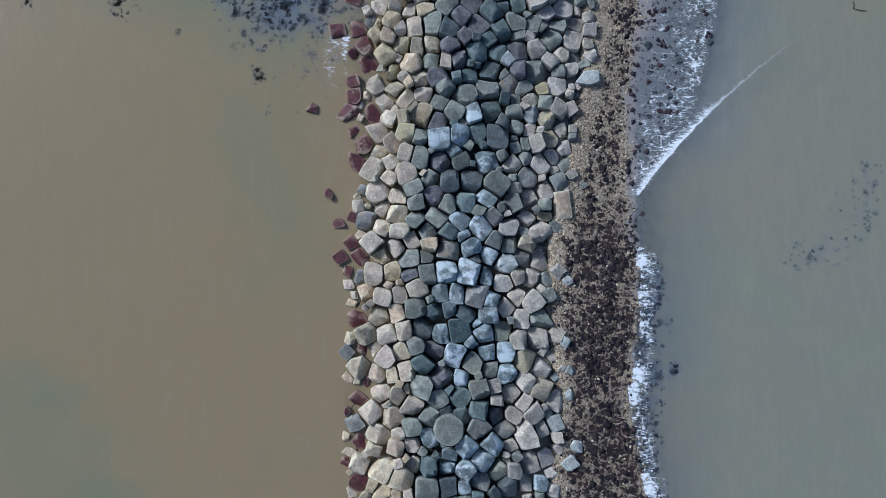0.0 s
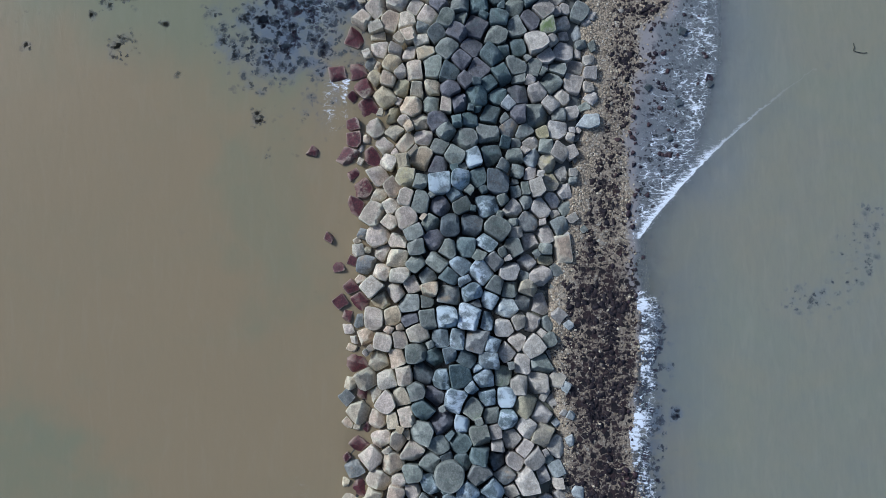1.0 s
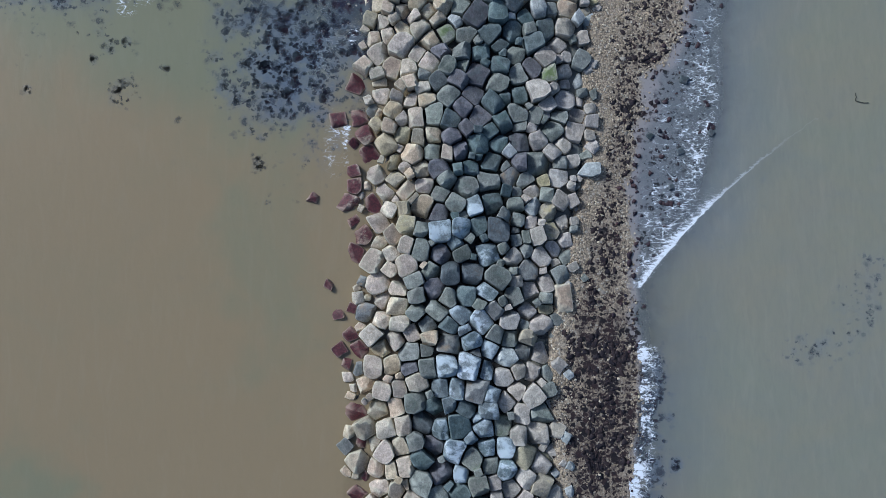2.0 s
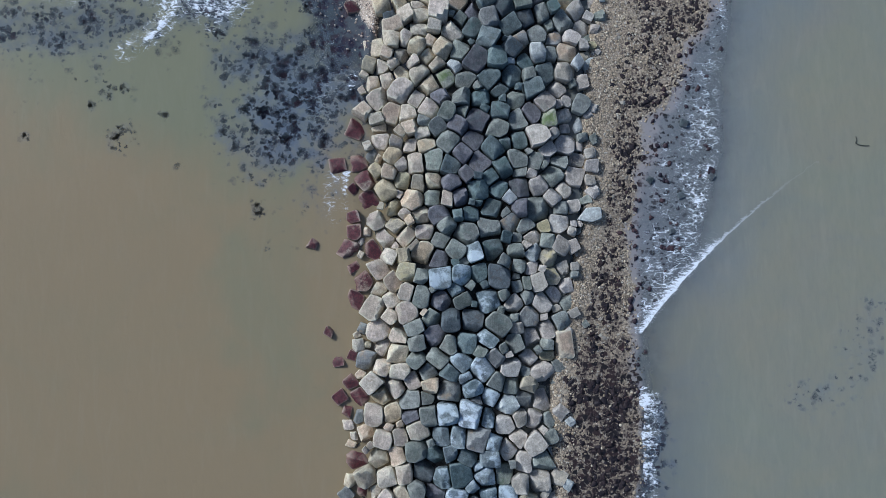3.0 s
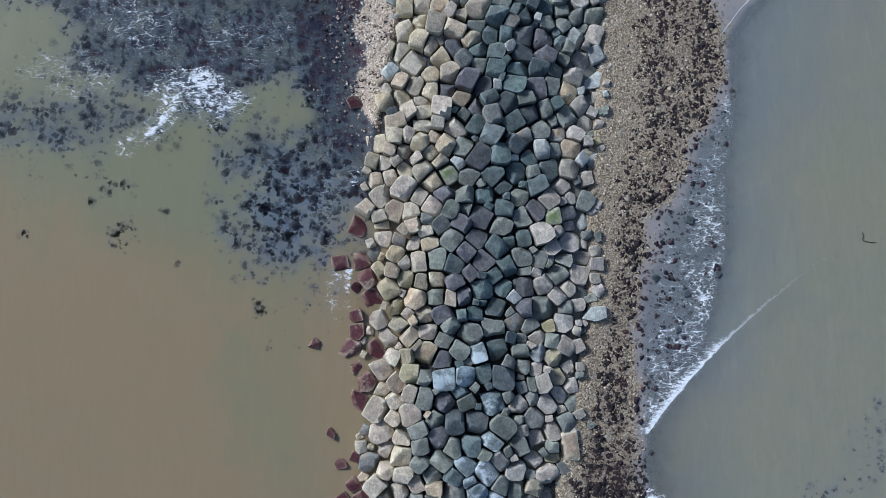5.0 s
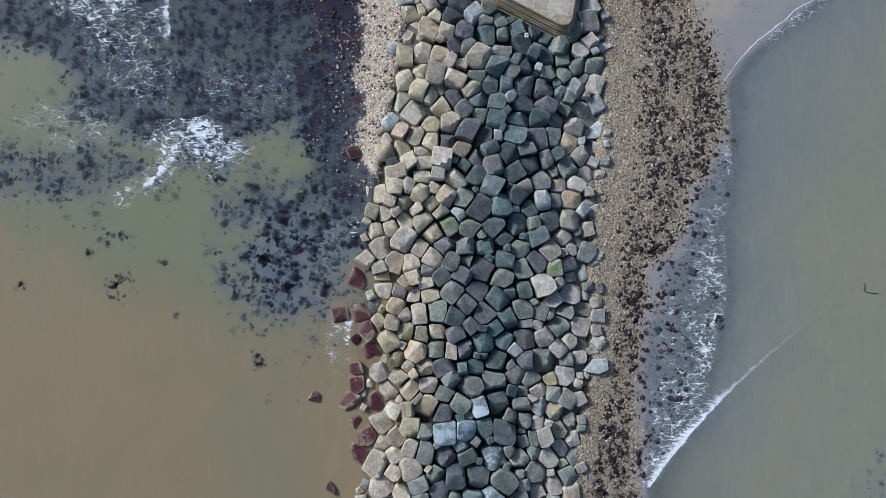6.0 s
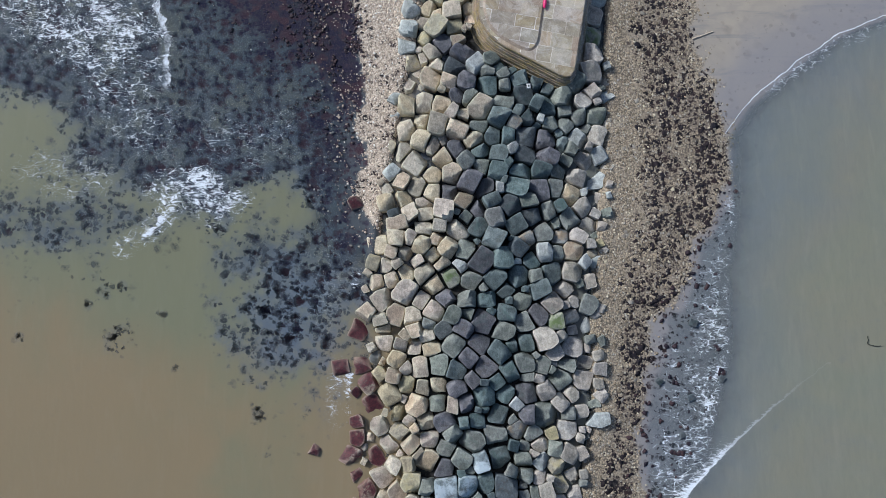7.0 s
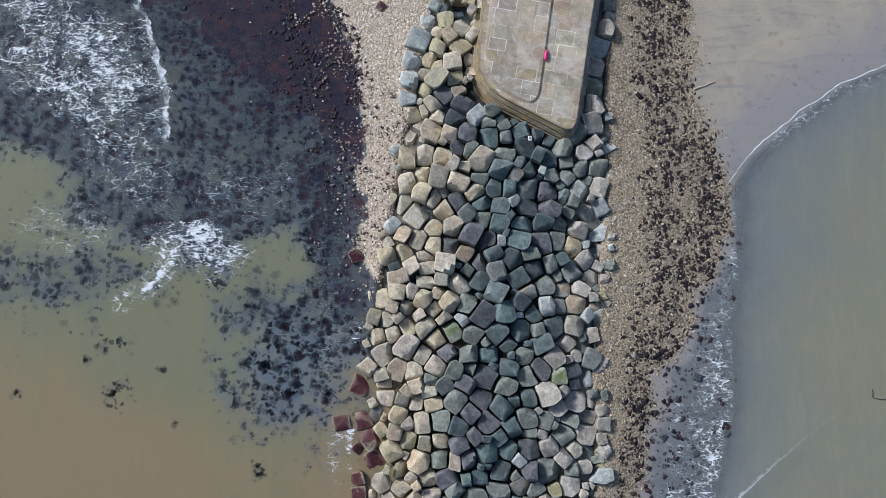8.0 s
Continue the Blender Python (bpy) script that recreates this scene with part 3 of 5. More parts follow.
def bed_height(x, y):
    a, b = mound_left(y), mound_right(y)
    left, right = a - x, x - b
    deep = 1.7 - 1.35 * reef(x, y) - 0.23 * near_shore(x, y) * reef(x, y)
    w = shingle_width(y)
    north = step(y, 25, 33)
    z_left = -0.7 + 1.0 * north - 0.36 * np.clip(left / np.maximum(w, 0.2), 0, 1) - (deep - 0.06) * step((left - w), -0.2, 5.0 - 2.5 * near_shore(x, y))
    we, se = ragged_edge(x, y), sea_edge(y)
    we = np.minimum(we, se - 0.3)
    z_right = np.where(x < we, 0.42 - 0.36 * np.clip(right / np.maximum(we - b, 0.3), 0, 1),
                       0.06 - 0.08 * (1 - step(y, 33, 39)) * step(x - we, 0, 1.2) - (0.06 - 0.012 * step(y, 36, 40)) * np.clip((x - we) / np.maximum(se - we, 0.3), 0, 1))
    z_right = z_right - np.clip(x - se, 0, None) * 0.09
    z_right = np.where(x > se, np.maximum(z_right, -1.8), z_right)
    under = np.minimum(x - a, b - x)
    z_mid = (-0.7 + 1.0 * north) + (1.12 - 1.0 * north) * np.clip((x - a) / (b - a), 0, 1)
    z_mid = z_mid - (z_mid + 0.7) * step(under, 0.2, 1.4)
    z = np.where(left > 0, z_left, np.where(right > 0, z_right, z_mid))
    z = z + 0.06 * (smooth_noise(x, y, 1.6, 5) - 0.5) * (1 - step(x - we, -1, 1))
    far = step(np.hypot(x, y - 20), 90, 300)
    return z * (1 - far) - 3.0 * far


def sheet(name, height, fields, material, spacing, label, category):
    """A sheet over the whole plan, fine in the middle and stretched to the horizon."""
    def axis(lo, hi):
        inner = np.arange(lo, hi + 1e-6, spacing)
        grow = np.array([1, 3, 7, 15, 30, 70, 160, 400, 1000, 2500])
        return np.concatenate([lo - grow[::-1], inner, hi + grow])
    xs, ys = axis(-44, 44), axis(-26, 68)
    gx, gy = np.meshgrid(xs, ys)
    gz = height(gx, gy)
    nx, ny = len(xs), len(ys)
    idx = np.arange(nx * ny).reshape(ny, nx)
    quads = np.stack([idx[:-1, :-1], idx[:-1, 1:], idx[1:, 1:], idx[1:, :-1]], -1).reshape(-1, 4)
    data = bpy.data.meshes.new(name)
    data.vertices.add(nx * ny)
    data.vertices.foreach_set("co", np.stack([gx, gy, gz], -1).ravel())
    data.loops.add(quads.size)
    data.loops.foreach_set("vertex_index", quads.ravel().astype(np.int32))
    data.polygons.add(len(quads))
    data.polygons.foreach_set("loop_start", np.arange(0, quads.size, 4, dtype=np.int32))
    data.polygons.foreach_set("use_smooth", np.ones(len(quads), dtype=bool))
    data.update(calc_edges=True)
    for key, field in fields.items():
        a = data.attributes.new(key, "FLOAT", "POINT")
        a.data.foreach_set("value", np.asarray(field(gx, gy), np.float32).ravel())
    data.materials.append(material)
    return tagged(new(name, data), label, category, kind="structure")


# ---- lines of the sea: swash, breakers and the tide's edge ----
SWASH = [(16.3, -30), (16.2, -14.9), (15.4, -12.2), (14.9, -8.7), (15.4, -5.1), (15.7, -1.5), (16.1, 2.1), (16.0, 5.3), (16.0, 8.8)]
BREAKER = [(15.9, 8.2), (17.2, 10.0), (18.9, 11.9), (20.8, 13.9), (22.6, 15.7), (24.8, 17.6), (27.5, 19.8), (30.5, 22.0)]
SURGE = [(-26.0, 31.6), (-24.2, 32.8), (-22.2, 34.8)]
RIM = [(-25.6, 57), (-24.4, 53.8), (-23.0, 49.6), (-22.5, 45.3)]
TIDELINE = [(23.0, 40.5), (24.8, 43.1), (27.2, 45.2), (30.2, 47.4), (33.2, 49.3), (37.0, 50.9), (46, 53)]


def above_tide(x, y):
    """How far up the sand from the tide's edge; far below zero where there is no such edge."""
    rise = 0.8 * (y - np.interp(x, [p[0] for p in TIDELINE], [p[1] for p in TIDELINE]))
    return np.where(x > 12, np.clip(rise, -9, 9), -9.0)


# ---- ground ----
def beach(x, y):
    """Gravel between the mound and the weed's edge."""
    return step(x - mound_right(y), -3, -1) * (1 - step(x - ragged_edge(x, y), -1.2, 1.2))


def beach_weed(x, y):
    """Dark weed on the beach, thickest towards the sea and to the south."""
    b, w = mound_right(y), weed_edge(y)
    t = np.clip((x - b) / np.maximum(w - b, 0.5), 0, 1.6)
    south = 1 - step(y, 2, 14)
    lo = np.interp(y, (-20, 0, 8, 20, 35, 57), (-0.15, -0.1, 0.1, 0.25, 0.15, 0.05))
    dense = step(t, lo, lo + 0.35) * (1 - step(t, 0.95, 1.2))
    return beach(x, y) * dense * (0.40 + 0.06 * step(y, 28, 38) + 0.28 * south + 0.35 * (smooth_noise(x, y, 4.0, 23) - 0.5))


def shingle(x, y):
    left = mound_left(y) - x
    bend = 3.0 * (smooth_noise(x, y, 2.2, 31, 4) - 0.5)
    return step(y, 28, 37) * step(left, -3, -1) * (1 - step(left - shingle_width(y) + bend, -0.8, 0.9))


def wetness(x, y):
    sand = step(x - ragged_edge(x, y), -1.5, 1.0)
    drained = step(above_tide(x, y) + 2.5 * (smooth_noise(x, y, 6.0, 33) - 0.5), 1.5, 6.0) * step(y, 42, 47)
    return sand * (1 - 0.85 * drained)


def bed_weed(x, y):
    under = weed_bed(x, y) * np.where(x > 5, x > sea_edge(y) - 0.5, 1 - step(shingle(x, y), 0.25, 0.75))
    return np.clip(under, 0, 1)


sheet("ground", bed_height, {"weed": bed_weed, "wrack": lambda x, y: np.maximum(np.maximum(beach_weed(x, y), 0.30 * shingle(x, y) * (1 - step(y, 44, 56))), (0.20 + 0.40 * (1 - step(y, 4, 10))) * step(x - weed_edge(y), -2, 0) * (1 - step(x - sea_edge(y), -1.5, 0.5)) * (1 - step(y, 34, 40))), "gravel": beach, "shingle": shingle, "wet": wetness},
      GROUND, 0.25, "sand, gravel and weedy sea bed of a shore", "ground")

# ---- water ----
def crest(x, y):
    """Distance to landward of the breaking wave's front."""
    rise = 0.69 * (y - np.interp(x, [p[0] for p in BREAKER], [p[1] for p in BREAKER]))
    return np.where((x > 15.0) & (x < 31), np.clip(rise, -9, 9), 9.0)


def reef_front(x, y):
    """Distance ahead of the bore that runs in over the reef."""
    ys, xs = [p[1] for p in RIM[::-1]], [p[0] for p in RIM[::-1]]
    return np.clip(x - np.interp(y, ys, xs), -9, 9)


def surf(x, y):
    """How wide the wave's broken front is."""
    return np.interp(x, (15.4, 16.2, 18.5, 21, 23, 26, 29.5), (0.0, 0.95, 0.95, 0.55, 0.28, 0.16, 0.0))


def broken(x, y, size, seed):
    return step(smooth_noise(x, y, size, seed), 0.35, 0.6)


def foam(x, y):
    f = 0.72 * (1 - step(away(x + 1.2 * (smooth_noise(x, y, 1.6, 48) - 0.5), y, SWASH), 0.25, 1.35)) * (0.35 + 0.65 * broken(x, y, 1.6, 41)) * (1 - 0.5 * step(y, 2.5, 5))
    f = np.maximum(f, 0.60 * step(spot(x, y, -19.4, 36.3, 3.8, 2.1, -15), 0, 0.5) * (0.35 + 0.65 * broken(x, y, 1.3, 43)))
    f = np.maximum(f, 0.72 * (1 - step(away(x, y, SURGE), 0.1, 0.75)) * (0.4 + 0.6 * broken(x, y, 1.2, 44)))
    f = np.maximum(f, 0.54 * step(spot(x, y, -30.3, 51.3, 9.0, 4.6, -40), 0, 0.5) * broken(x, y, 1.6, 45))
    toe = np.abs(mound_left(y) - 0.9 - x)
    f = np.maximum(f, 0.55 * (1 - step(toe, 0.1, 0.8)) * np.maximum(np.maximum(spot(x, y, -8, 20.6, 2.2, 2.4), spot(x, y, -7.5, 29, 2, 1.4)), 0.7 * spot(x, y, -9, 22.5, 1.6, 1.6)))
    return f


def lace(x, y):
    t = (x - weed_edge(y)) / np.maximum(sea_edge(y) - weed_edge(y), 0.5)
    f = (0.28 + 0.45 * step(t, 0.45, 0.9)) * step(t, 0.05, 0.4) * (1 - step(t, 0.9, 1.06)) * step(y, 9, 13) * (1 - 0.3 * step(y, 24, 30)) * (1 - step(y, 38, 42))
    f = np.maximum(f, 1.25 * (1 - step(away(x, y, SWASH), 0.5, 1.6)) * (1 - step(y, 2, 4)))
    f = np.maximum(f, 0.6 * (1 - step(away(x + 0.5, y - 0.5, BREAKER), 0.2, 1.3)) * step(16.5 - y, -1, 4))
    f = np.maximum(f, 0.9 * spot(x, y, -30, 51.3, 11.0, 5.8, -40))
    f = np.maximum(f, 0.4 * (1 - step(away(x + 0.6, y, RIM), 0.2, 1.0)))
    f = np.maximum(f, 0.30 * spot(x, y, -26, 43, 8.0, 5.0, -30))
    f = np.maximum(f, 0.26 * spot(x, y, -30, 37.5, 7.0, 3.0, -8))
    f = np.maximum(f, 0.20 * spot(x, y, -16, 40.5, 7.0, 4.5, -10) + 0.14 * spot(x, y, -9.5, 29, 2.5, 7.0))
    f = np.maximum(f, 1.15 * spot(x, y, -20.2, 36.0, 5.0, 2.8, -15))
    f = np.maximum(f, 0.6 * (1 - step(away(x, y, SURGE), 0.3, 1.3)))
    f = np.maximum(f, 0.3 * spot(x, y, -8.6, 19.8, 1.5, 4.0))
    below = np.interp(x, [p[0] for p in TIDELINE], [p[1] for p in TIDELINE]) - y
    f = np.maximum(f, 0.42 * step(below, 0, 0.2) * (1 - step(below, 0.4, 2.0)) * step(x, 25, 28) * (1 - step(x, 35, 39)))
    f = np.maximum(f, 0.10 * spot(x, y, -11.2, -12, 1.6, 3.4))
    return f


def murk(x, y):
    d = np.clip(-bed_height(x, y), 0, 5)
    right = x > mound_right(y)
    return np.where(right, 1 - np.exp(-d / 0.13), 1 - np.exp(-np.clip(d - 0.05, 0, 5) / 0.42))


def green(x, y):
    left = np.clip(0.15 + 0.9 * step(y + 0.4 * np.clip(x + 20, -20, 0), 16, 30) * step(-x, 4, 12) + 0.5 * spot(x, y, -34, -13, 14, 12) + 0.3 * spot(x, y, -14, 12, 7, 14), 0, 1)
    return np.where(x > 0, 0.62, left)


def slate(x, y):
    shore = np.clip(1 - (x - sea_edge(y)) / (7.5 + 5.0 * step(y, 26, 40)), 0, 1) * (x > 5)
    return np.clip((0.36 + 0.16 * step(y, 6, 16)) * shore + 0.5 * np.maximum(reef(x, y), near_shore(x, y)) + (0.30 - 0.10 * step(y, 12, 30) + 0.14 * step(y, 28, 42)) * step(x, 10, 20), 0, 1)


def swell(x, y):
    z = 0.05 * (smooth_noise(x, y, 5.0, 61) - 0.5)
    crest = away(x, y, BREAKER + [(36, 25)])
    return z + 0.05 * (1 - step(crest, 0, 1.6)) * step(x, 15, 17) * (1 - step(x, 25, 33)) + 0.10 * foam(x, y) * (np.hypot(x, y) < 90) + 0.04 * (x > 22) * np.exp(-(above_tide(x, y) / 1.2) ** 2)


sheet("water", swell, {"murk": murk, "green": green, "slate": slate, "foam": foam, "lace": lace, "pale": lambda x, y: step(x, 14, 24), "crest": crest, "bore": reef_front, "bore_runs": lambda x, y: step(y, 44.4, 45.6) * (x < 0), "surf": surf, "tide": lambda x, y: np.where(x > 22.9, above_tide(x, y), -9), "weed": lambda x, y: weed_bed(x, y) * (1 - shingle(x, y))},
      WATER, 0.25, "silty brown-green sea water with lacy white foam", "sea")


# ---- loose stuff on the shore, joined ----
def scatter_blobs(name, places, rings, material, label, category, flat=0.6, rough=0.3):
    """Many small rounded lumps in one mesh. places: x, y, z, size, stretch, turn."""
    verts, faces = [], []
    for x, y, z, r, stretch, turn in places:
        n = rings
        base = len(verts)
        c, s = math.cos(turn), math.sin(turn)
        for h, q in ((-0.35, 0.8), (0.25, 1.0), (0.8, 0.62)):
            for i in range(n):
                a = 2 * math.pi * (i + 0.5 * (h > 0)) / n
                d = r * q * (1 + rough * (rng.random() * 2 - 1))
                u, v = d * math.cos(a) * stretch, d * math.sin(a)
                verts.append((x + u * c - v * s, y + u * s + v * c, z + r * flat * h * (1 + 0.3 * (rng.random() - 0.5))))
        verts.append((x, y, z + r * flat * 0.95))
        for k in (0, n):
            for i in range(n):
                j = (i + 1) % n
                faces.append((base + k + i, base + k + j, base + k + n + j, base + k + n + i))
        for i in range(n):
            faces.append((base + 2 * n + i, base + 2 * n + (i + 1) % n, base + 3 * n))
    ob = new(name, mesh_of(name, verts, faces, material, True))
    return tagged(ob, label, category, kind="stuff")


def sown(count, x0, x1, y0, y1, density, size, sink=0.1, lift=None):
    """Places for loose stuff where the density field lets them lie."""
    xs = np.array([rng.uniform(x0, x1) for _ in range(count)])
    ys = np.array([rng.uniform(y0, y1) for _ in range(count)])
    keep = density(xs, ys)
    zs = bed_height(xs, ys)
    out = []
    for x, y, z, d in zip(xs, ys, zs, keep):
        if rng.random() < d:
            r = size(rng)
            out.append((x, y, z - sink * r + (lift or 0.0), r, rng.uniform(1.0, 1.6), rng.uniform(0, 6.28)))
    return out


def pebble_size(g):
    return 0.03 + 0.09 * g.random() ** 3.5


scatter_blobs("gravel", sown(60000, 8, 25, -20, 58, lambda x, y: beach(x, y) * (x > mound_right(y) - 1.2) * np.clip(0.95 - 1.45 * beach_weed(x, y), 0.05, 1), pebble_size), 4, GRAVEL,
              "grey and buff beach gravel beside the rock mound", "gravel")
scatter_blobs("shingle", sown(46000, -16, 1, 27, 58, lambda x, y: shingle(x, y) * (0.45 + 0.45 * step(y, 42, 54)), pebble_size), 4, SHINGLE,
              "pale rounded shingle along the breakwater's foot", "shingle")
scatter_blobs("washed_pebbles", sown(16000, -24, -4, 30, 60, lambda x, y: 0.7 * np.maximum(near_shore(x, y), 0.5 * step(y, 29, 36)) * (1 - shingle(x, y)) * np.maximum(step(mound_left(y) - shingle_width(y) - x, 5.5, 0.5), 0.02) * broken(x, y, 1.3, 71), lambda g: 0.03 + 0.075 * g.random() ** 3, 0.0, 0.13), 6, WASHED,
              "scattered pale pebbles on the weed bed", "pebbles", 0.35, 0.5)
scatter_blobs("cobbles", sown(5200, 9, 25, -18, 58, lambda x, y: 0.34 * beach(x, y) * np.clip(1.2 - 1.6 * beach_weed(x, y), 0.3, 1) * (x > mound_right(y) - 0.3) * broken(x, y, 1.8, 73), lambda g: 0.07 + 0.15 * g.random() ** 3, 0.3), 6, COBBLE,
              "grey, buff and yellowish cobbles strewn over the gravel", "cobbles", 0.5, 0.3)
clumps = lambda x, y: np.clip(beach_weed(x, y) * 1.3, 0, 1) * step(smooth_noise(x, y, 1.2, 81, 3), 0.44, 0.60)
scatter_blobs("seaweed", sown(30000, 8, 26, -20, 58, clumps, lambda g: 0.05 + 0.20 * g.random() ** 2.6), 8, WEED,
              "black bladder seaweed in clumps on the gravel", "seaweed", 0.22, 0.85)
stray = lambda x, y: 0.4 * step(x - weed_edge(y), -1.3, 0.0) * broken(x, y, 1.2, 85) * (1 - step(x - sea_edge(y), -0.6, 1.2)) * (1 - step(y, 36, 42))
scatter_blobs("stray_seaweed", sown(7000, 12, 27, -18, 58, stray, lambda g: 0.05 + 0.17 * g.random() ** 3, 0.0, 0.03), 7, RED_WEED,
              "dark weed-covered stones in the thin wash", "seaweed", 0.5, 0.5)
reef_tops = lambda x, y: np.clip(0.6 * near_shore(x, y) * np.maximum(step(mound_left(y) - shingle_width(y) - x, 9, 2), 0.15), 0, 1) * step(smooth_noise(x, y, 1.5, 91, 2), 0.45, 0.62) * (x < mound_left(y) - shingle_width(y) * 0.8 - 0.4)
scatter_blobs("reef_weed", sown(42000, -42, -5, 20, 62, reef_tops, lambda g: 0.04 + 0.10 * g.random() ** 2.2, 0.0, 0.06), 7, RED_WEED,
              "dark red-brown seaweed on the shallow reef", "seaweed", 0.2, 0.85)


# ---- stones of the breakwater ----
def clip(poly, nx, ny, d):
    """The part of a convex outline where nx x + ny y <= d."""
    out = []
    for (ax, ay), (bx, by) in zip(poly, poly[1:] + poly[:1]):
        a, b = nx * ax + ny * ay - d, nx * bx + ny * by - d
        if a <= 0:
            out.append((ax, ay))
        if (a < 0 < b) or (b < 0 < a):
            t = a / (a - b)
            out.append((ax + t * (bx - ax), ay + t * (by - ay)))
    return out


def stone_mesh(outline, high, deep, g, roundness=1.0, broken_faces=True):
    """A quarried block on an outline round the origin: a tilted top, broken shoulders, worn edges, battered sides."""
    pts = [Vector(p) for p in outline]
    reach = max(p.length for p in pts)
    ring = []
    for i, p in enumerate(pts):                     # worn corners
        a, b = pts[i - 1], pts[(i + 1) % len(pts)]
        wear = min(g.uniform(0.05, 0.17) * reach * roundness, 0.42 * (a - p).length, 0.42 * (b - p).length)
        s, e = p + (a - p).normalized() * wear, p + (b - p).normalized() * wear
        ring += [s, s * 0.3 + p * 0.42 + e * 0.28, e]
        if (b - p).length > 1.1 * reach:
            ring.append((p + b) * 0.5 + (p + b).normalized() * g.uniform(-0.05, 0.04) * reach)
    turn = g.uniform(0, 6.28)
    planes = [(turn, math.tan(g.uniform(0.04, 0.42)), 1.0, 0.0)]
    if broken_faces and g.random() < 0.40:
        planes.append((turn + math.pi + g.uniform(-0.9, 0.9), math.tan(g.uniform(0.3, 0.62)), 0.98, 0.15))
    if broken_faces:
        for _ in range(g.choice((0, 1, 1, 2, 2, 3))):
            planes.append((g.uniform(0, 6.28), math.tan(g.uniform(0.8, 1.3)), g.uniform(0.85, 0.97), g.uniform(0.34, 0.66)))
    planes = [(math.cos(w), math.sin(w), k, high * up, reach * out) for w, k, up, out in planes]

    def top(p):
        return min(h - k * (p.x * c + p.y * s_ - o) for c, s_, k, h, o in planes)

    bm = bmesh.new()
    seed = Vector((g.uniform(0, 90), g.uniform(0, 90), g.uniform(0, 90)))
    edge_fall = 0.042 * reach * roundness
    rows = []
    for scale, how in ((0.90, -deep), (0.99, 0.25), (1.0, 0.72), (0.975, 1.6 * edge_fall), (0.94, 0.35 * edge_fall), (0.84, 0.0), (0.58, 0.0), (0.30, 0.0)):
        row = []
        for p in ring:
            q = p * scale
            if scale == 0.90:
                z = -deep
            elif scale in (0.99, 1.0):
                z = -deep * (1 - how) + how * (max(top(q), -0.6 * deep) - 2.2 * edge_fall)
            else:
                z = max(top(q), -0.6 * deep) - how
            row.append(bm.verts.new((q.x, q.y, z)))
        rows.append(row)
    hub = bm.verts.new((0, 0, top(Vector((0, 0)))))
    n = len(ring)
    for lo, up in zip(rows, rows[1:]):
        for i in range(n):
            bm.faces.new((lo[i], lo[(i + 1) % n], up[(i + 1) % n], up[i]))
    for i in range(n):
        bm.faces.new((rows[-1][i], rows[-1][(i + 1) % n], hub))
    bm.faces.new(rows[0][::-1])
    for v in bm.verts:
        v.co += 0.06 * reach * noise.noise_vector(v.co * (1.5 / reach) + seed) + 0.03 * reach * noise.noise_vector(v.co * (4.5 / reach) + seed)
    bm.normal_update()
    for f in bm.faces:
        f.smooth = True
    for e in bm.edges:
        e.smooth = e.calc_face_angle(0) < 0.75
    return bm


COURSES = []


def course(*stones):
    """One band of the mound: x, y, half-width and look of each stone."""
    COURSES.extend(stones)

course((-6.15, -15.54, 0.43, "-"), (-7.38, -15.29, 0.52, "-"), (-3.59, -15.26, 0.45, "-"), (3.94, -15.22, 0.52, "d"), (2.60, -15.19, 0.43, "-"),
       (-4.87, -15.15, 0.69, "-"), (-1.16, -14.79, 0.97, "-"), (1.60, -14.69, 0.59, "w"), (-5.64, -14.69, 0.52, "-"), (5.12, -14.67, 0.87, "d"), (6.31,
       -14.63, 0.73, "-"), (0.26, -14.61, 0.83, "d"), (7.52, -14.60, 0.59, "w"), (-6.77, -14.49, 0.76, "r"), (2.77, -14.29, 0.80, "o"), (-3.35, -14.02, 0.90,
       "-"), (8.57, -13.90, 0.52, "-"), (5.47, -13.52, 0.66, "-"), (4.28, -13.49, 0.80, "g"), (1.76, -13.38, 0.76, "W"), (-4.79, -13.32, 0.94, "-"), (0.18,
       -13.13, 0.76, "w"))
course((9.95, -13.09, 0.52, "b"), (-1.16, -13.06, 0.76, "-"), (-2.34, -13.00, 0.62, "-"), (6.75, -12.98, 0.83, "-"), (-6.70, -12.96, 0.73, "-"),
       (8.05, -12.61, 0.66, "-"), (3.10, -12.57, 0.87, "W"), (0.43, -12.23, 0.55, "w"), (10.49, -11.75, 0.49, "b"), (-5.46, -11.61, 0.62, "-"), (1.81,
       -11.51, 0.82, "w"), (-3.75, -11.48, 0.70, "-"), (5.29, -11.47, 0.66, "-"), (-2.45, -11.35, 0.66, "-"), (3.79, -11.34, 0.86, "w"), (-6.79, -11.22,
       0.74, "r"), (-1.06, -10.84, 0.91, "W"), (6.41, -10.82, 0.99, "-"), (-5.06, -10.65, 0.99, "-"), (-3.55, -10.60, 0.62, "-"), (4.70, -10.38, 0.82, "o"),
       (7.73, -10.38, 0.70, "-"))
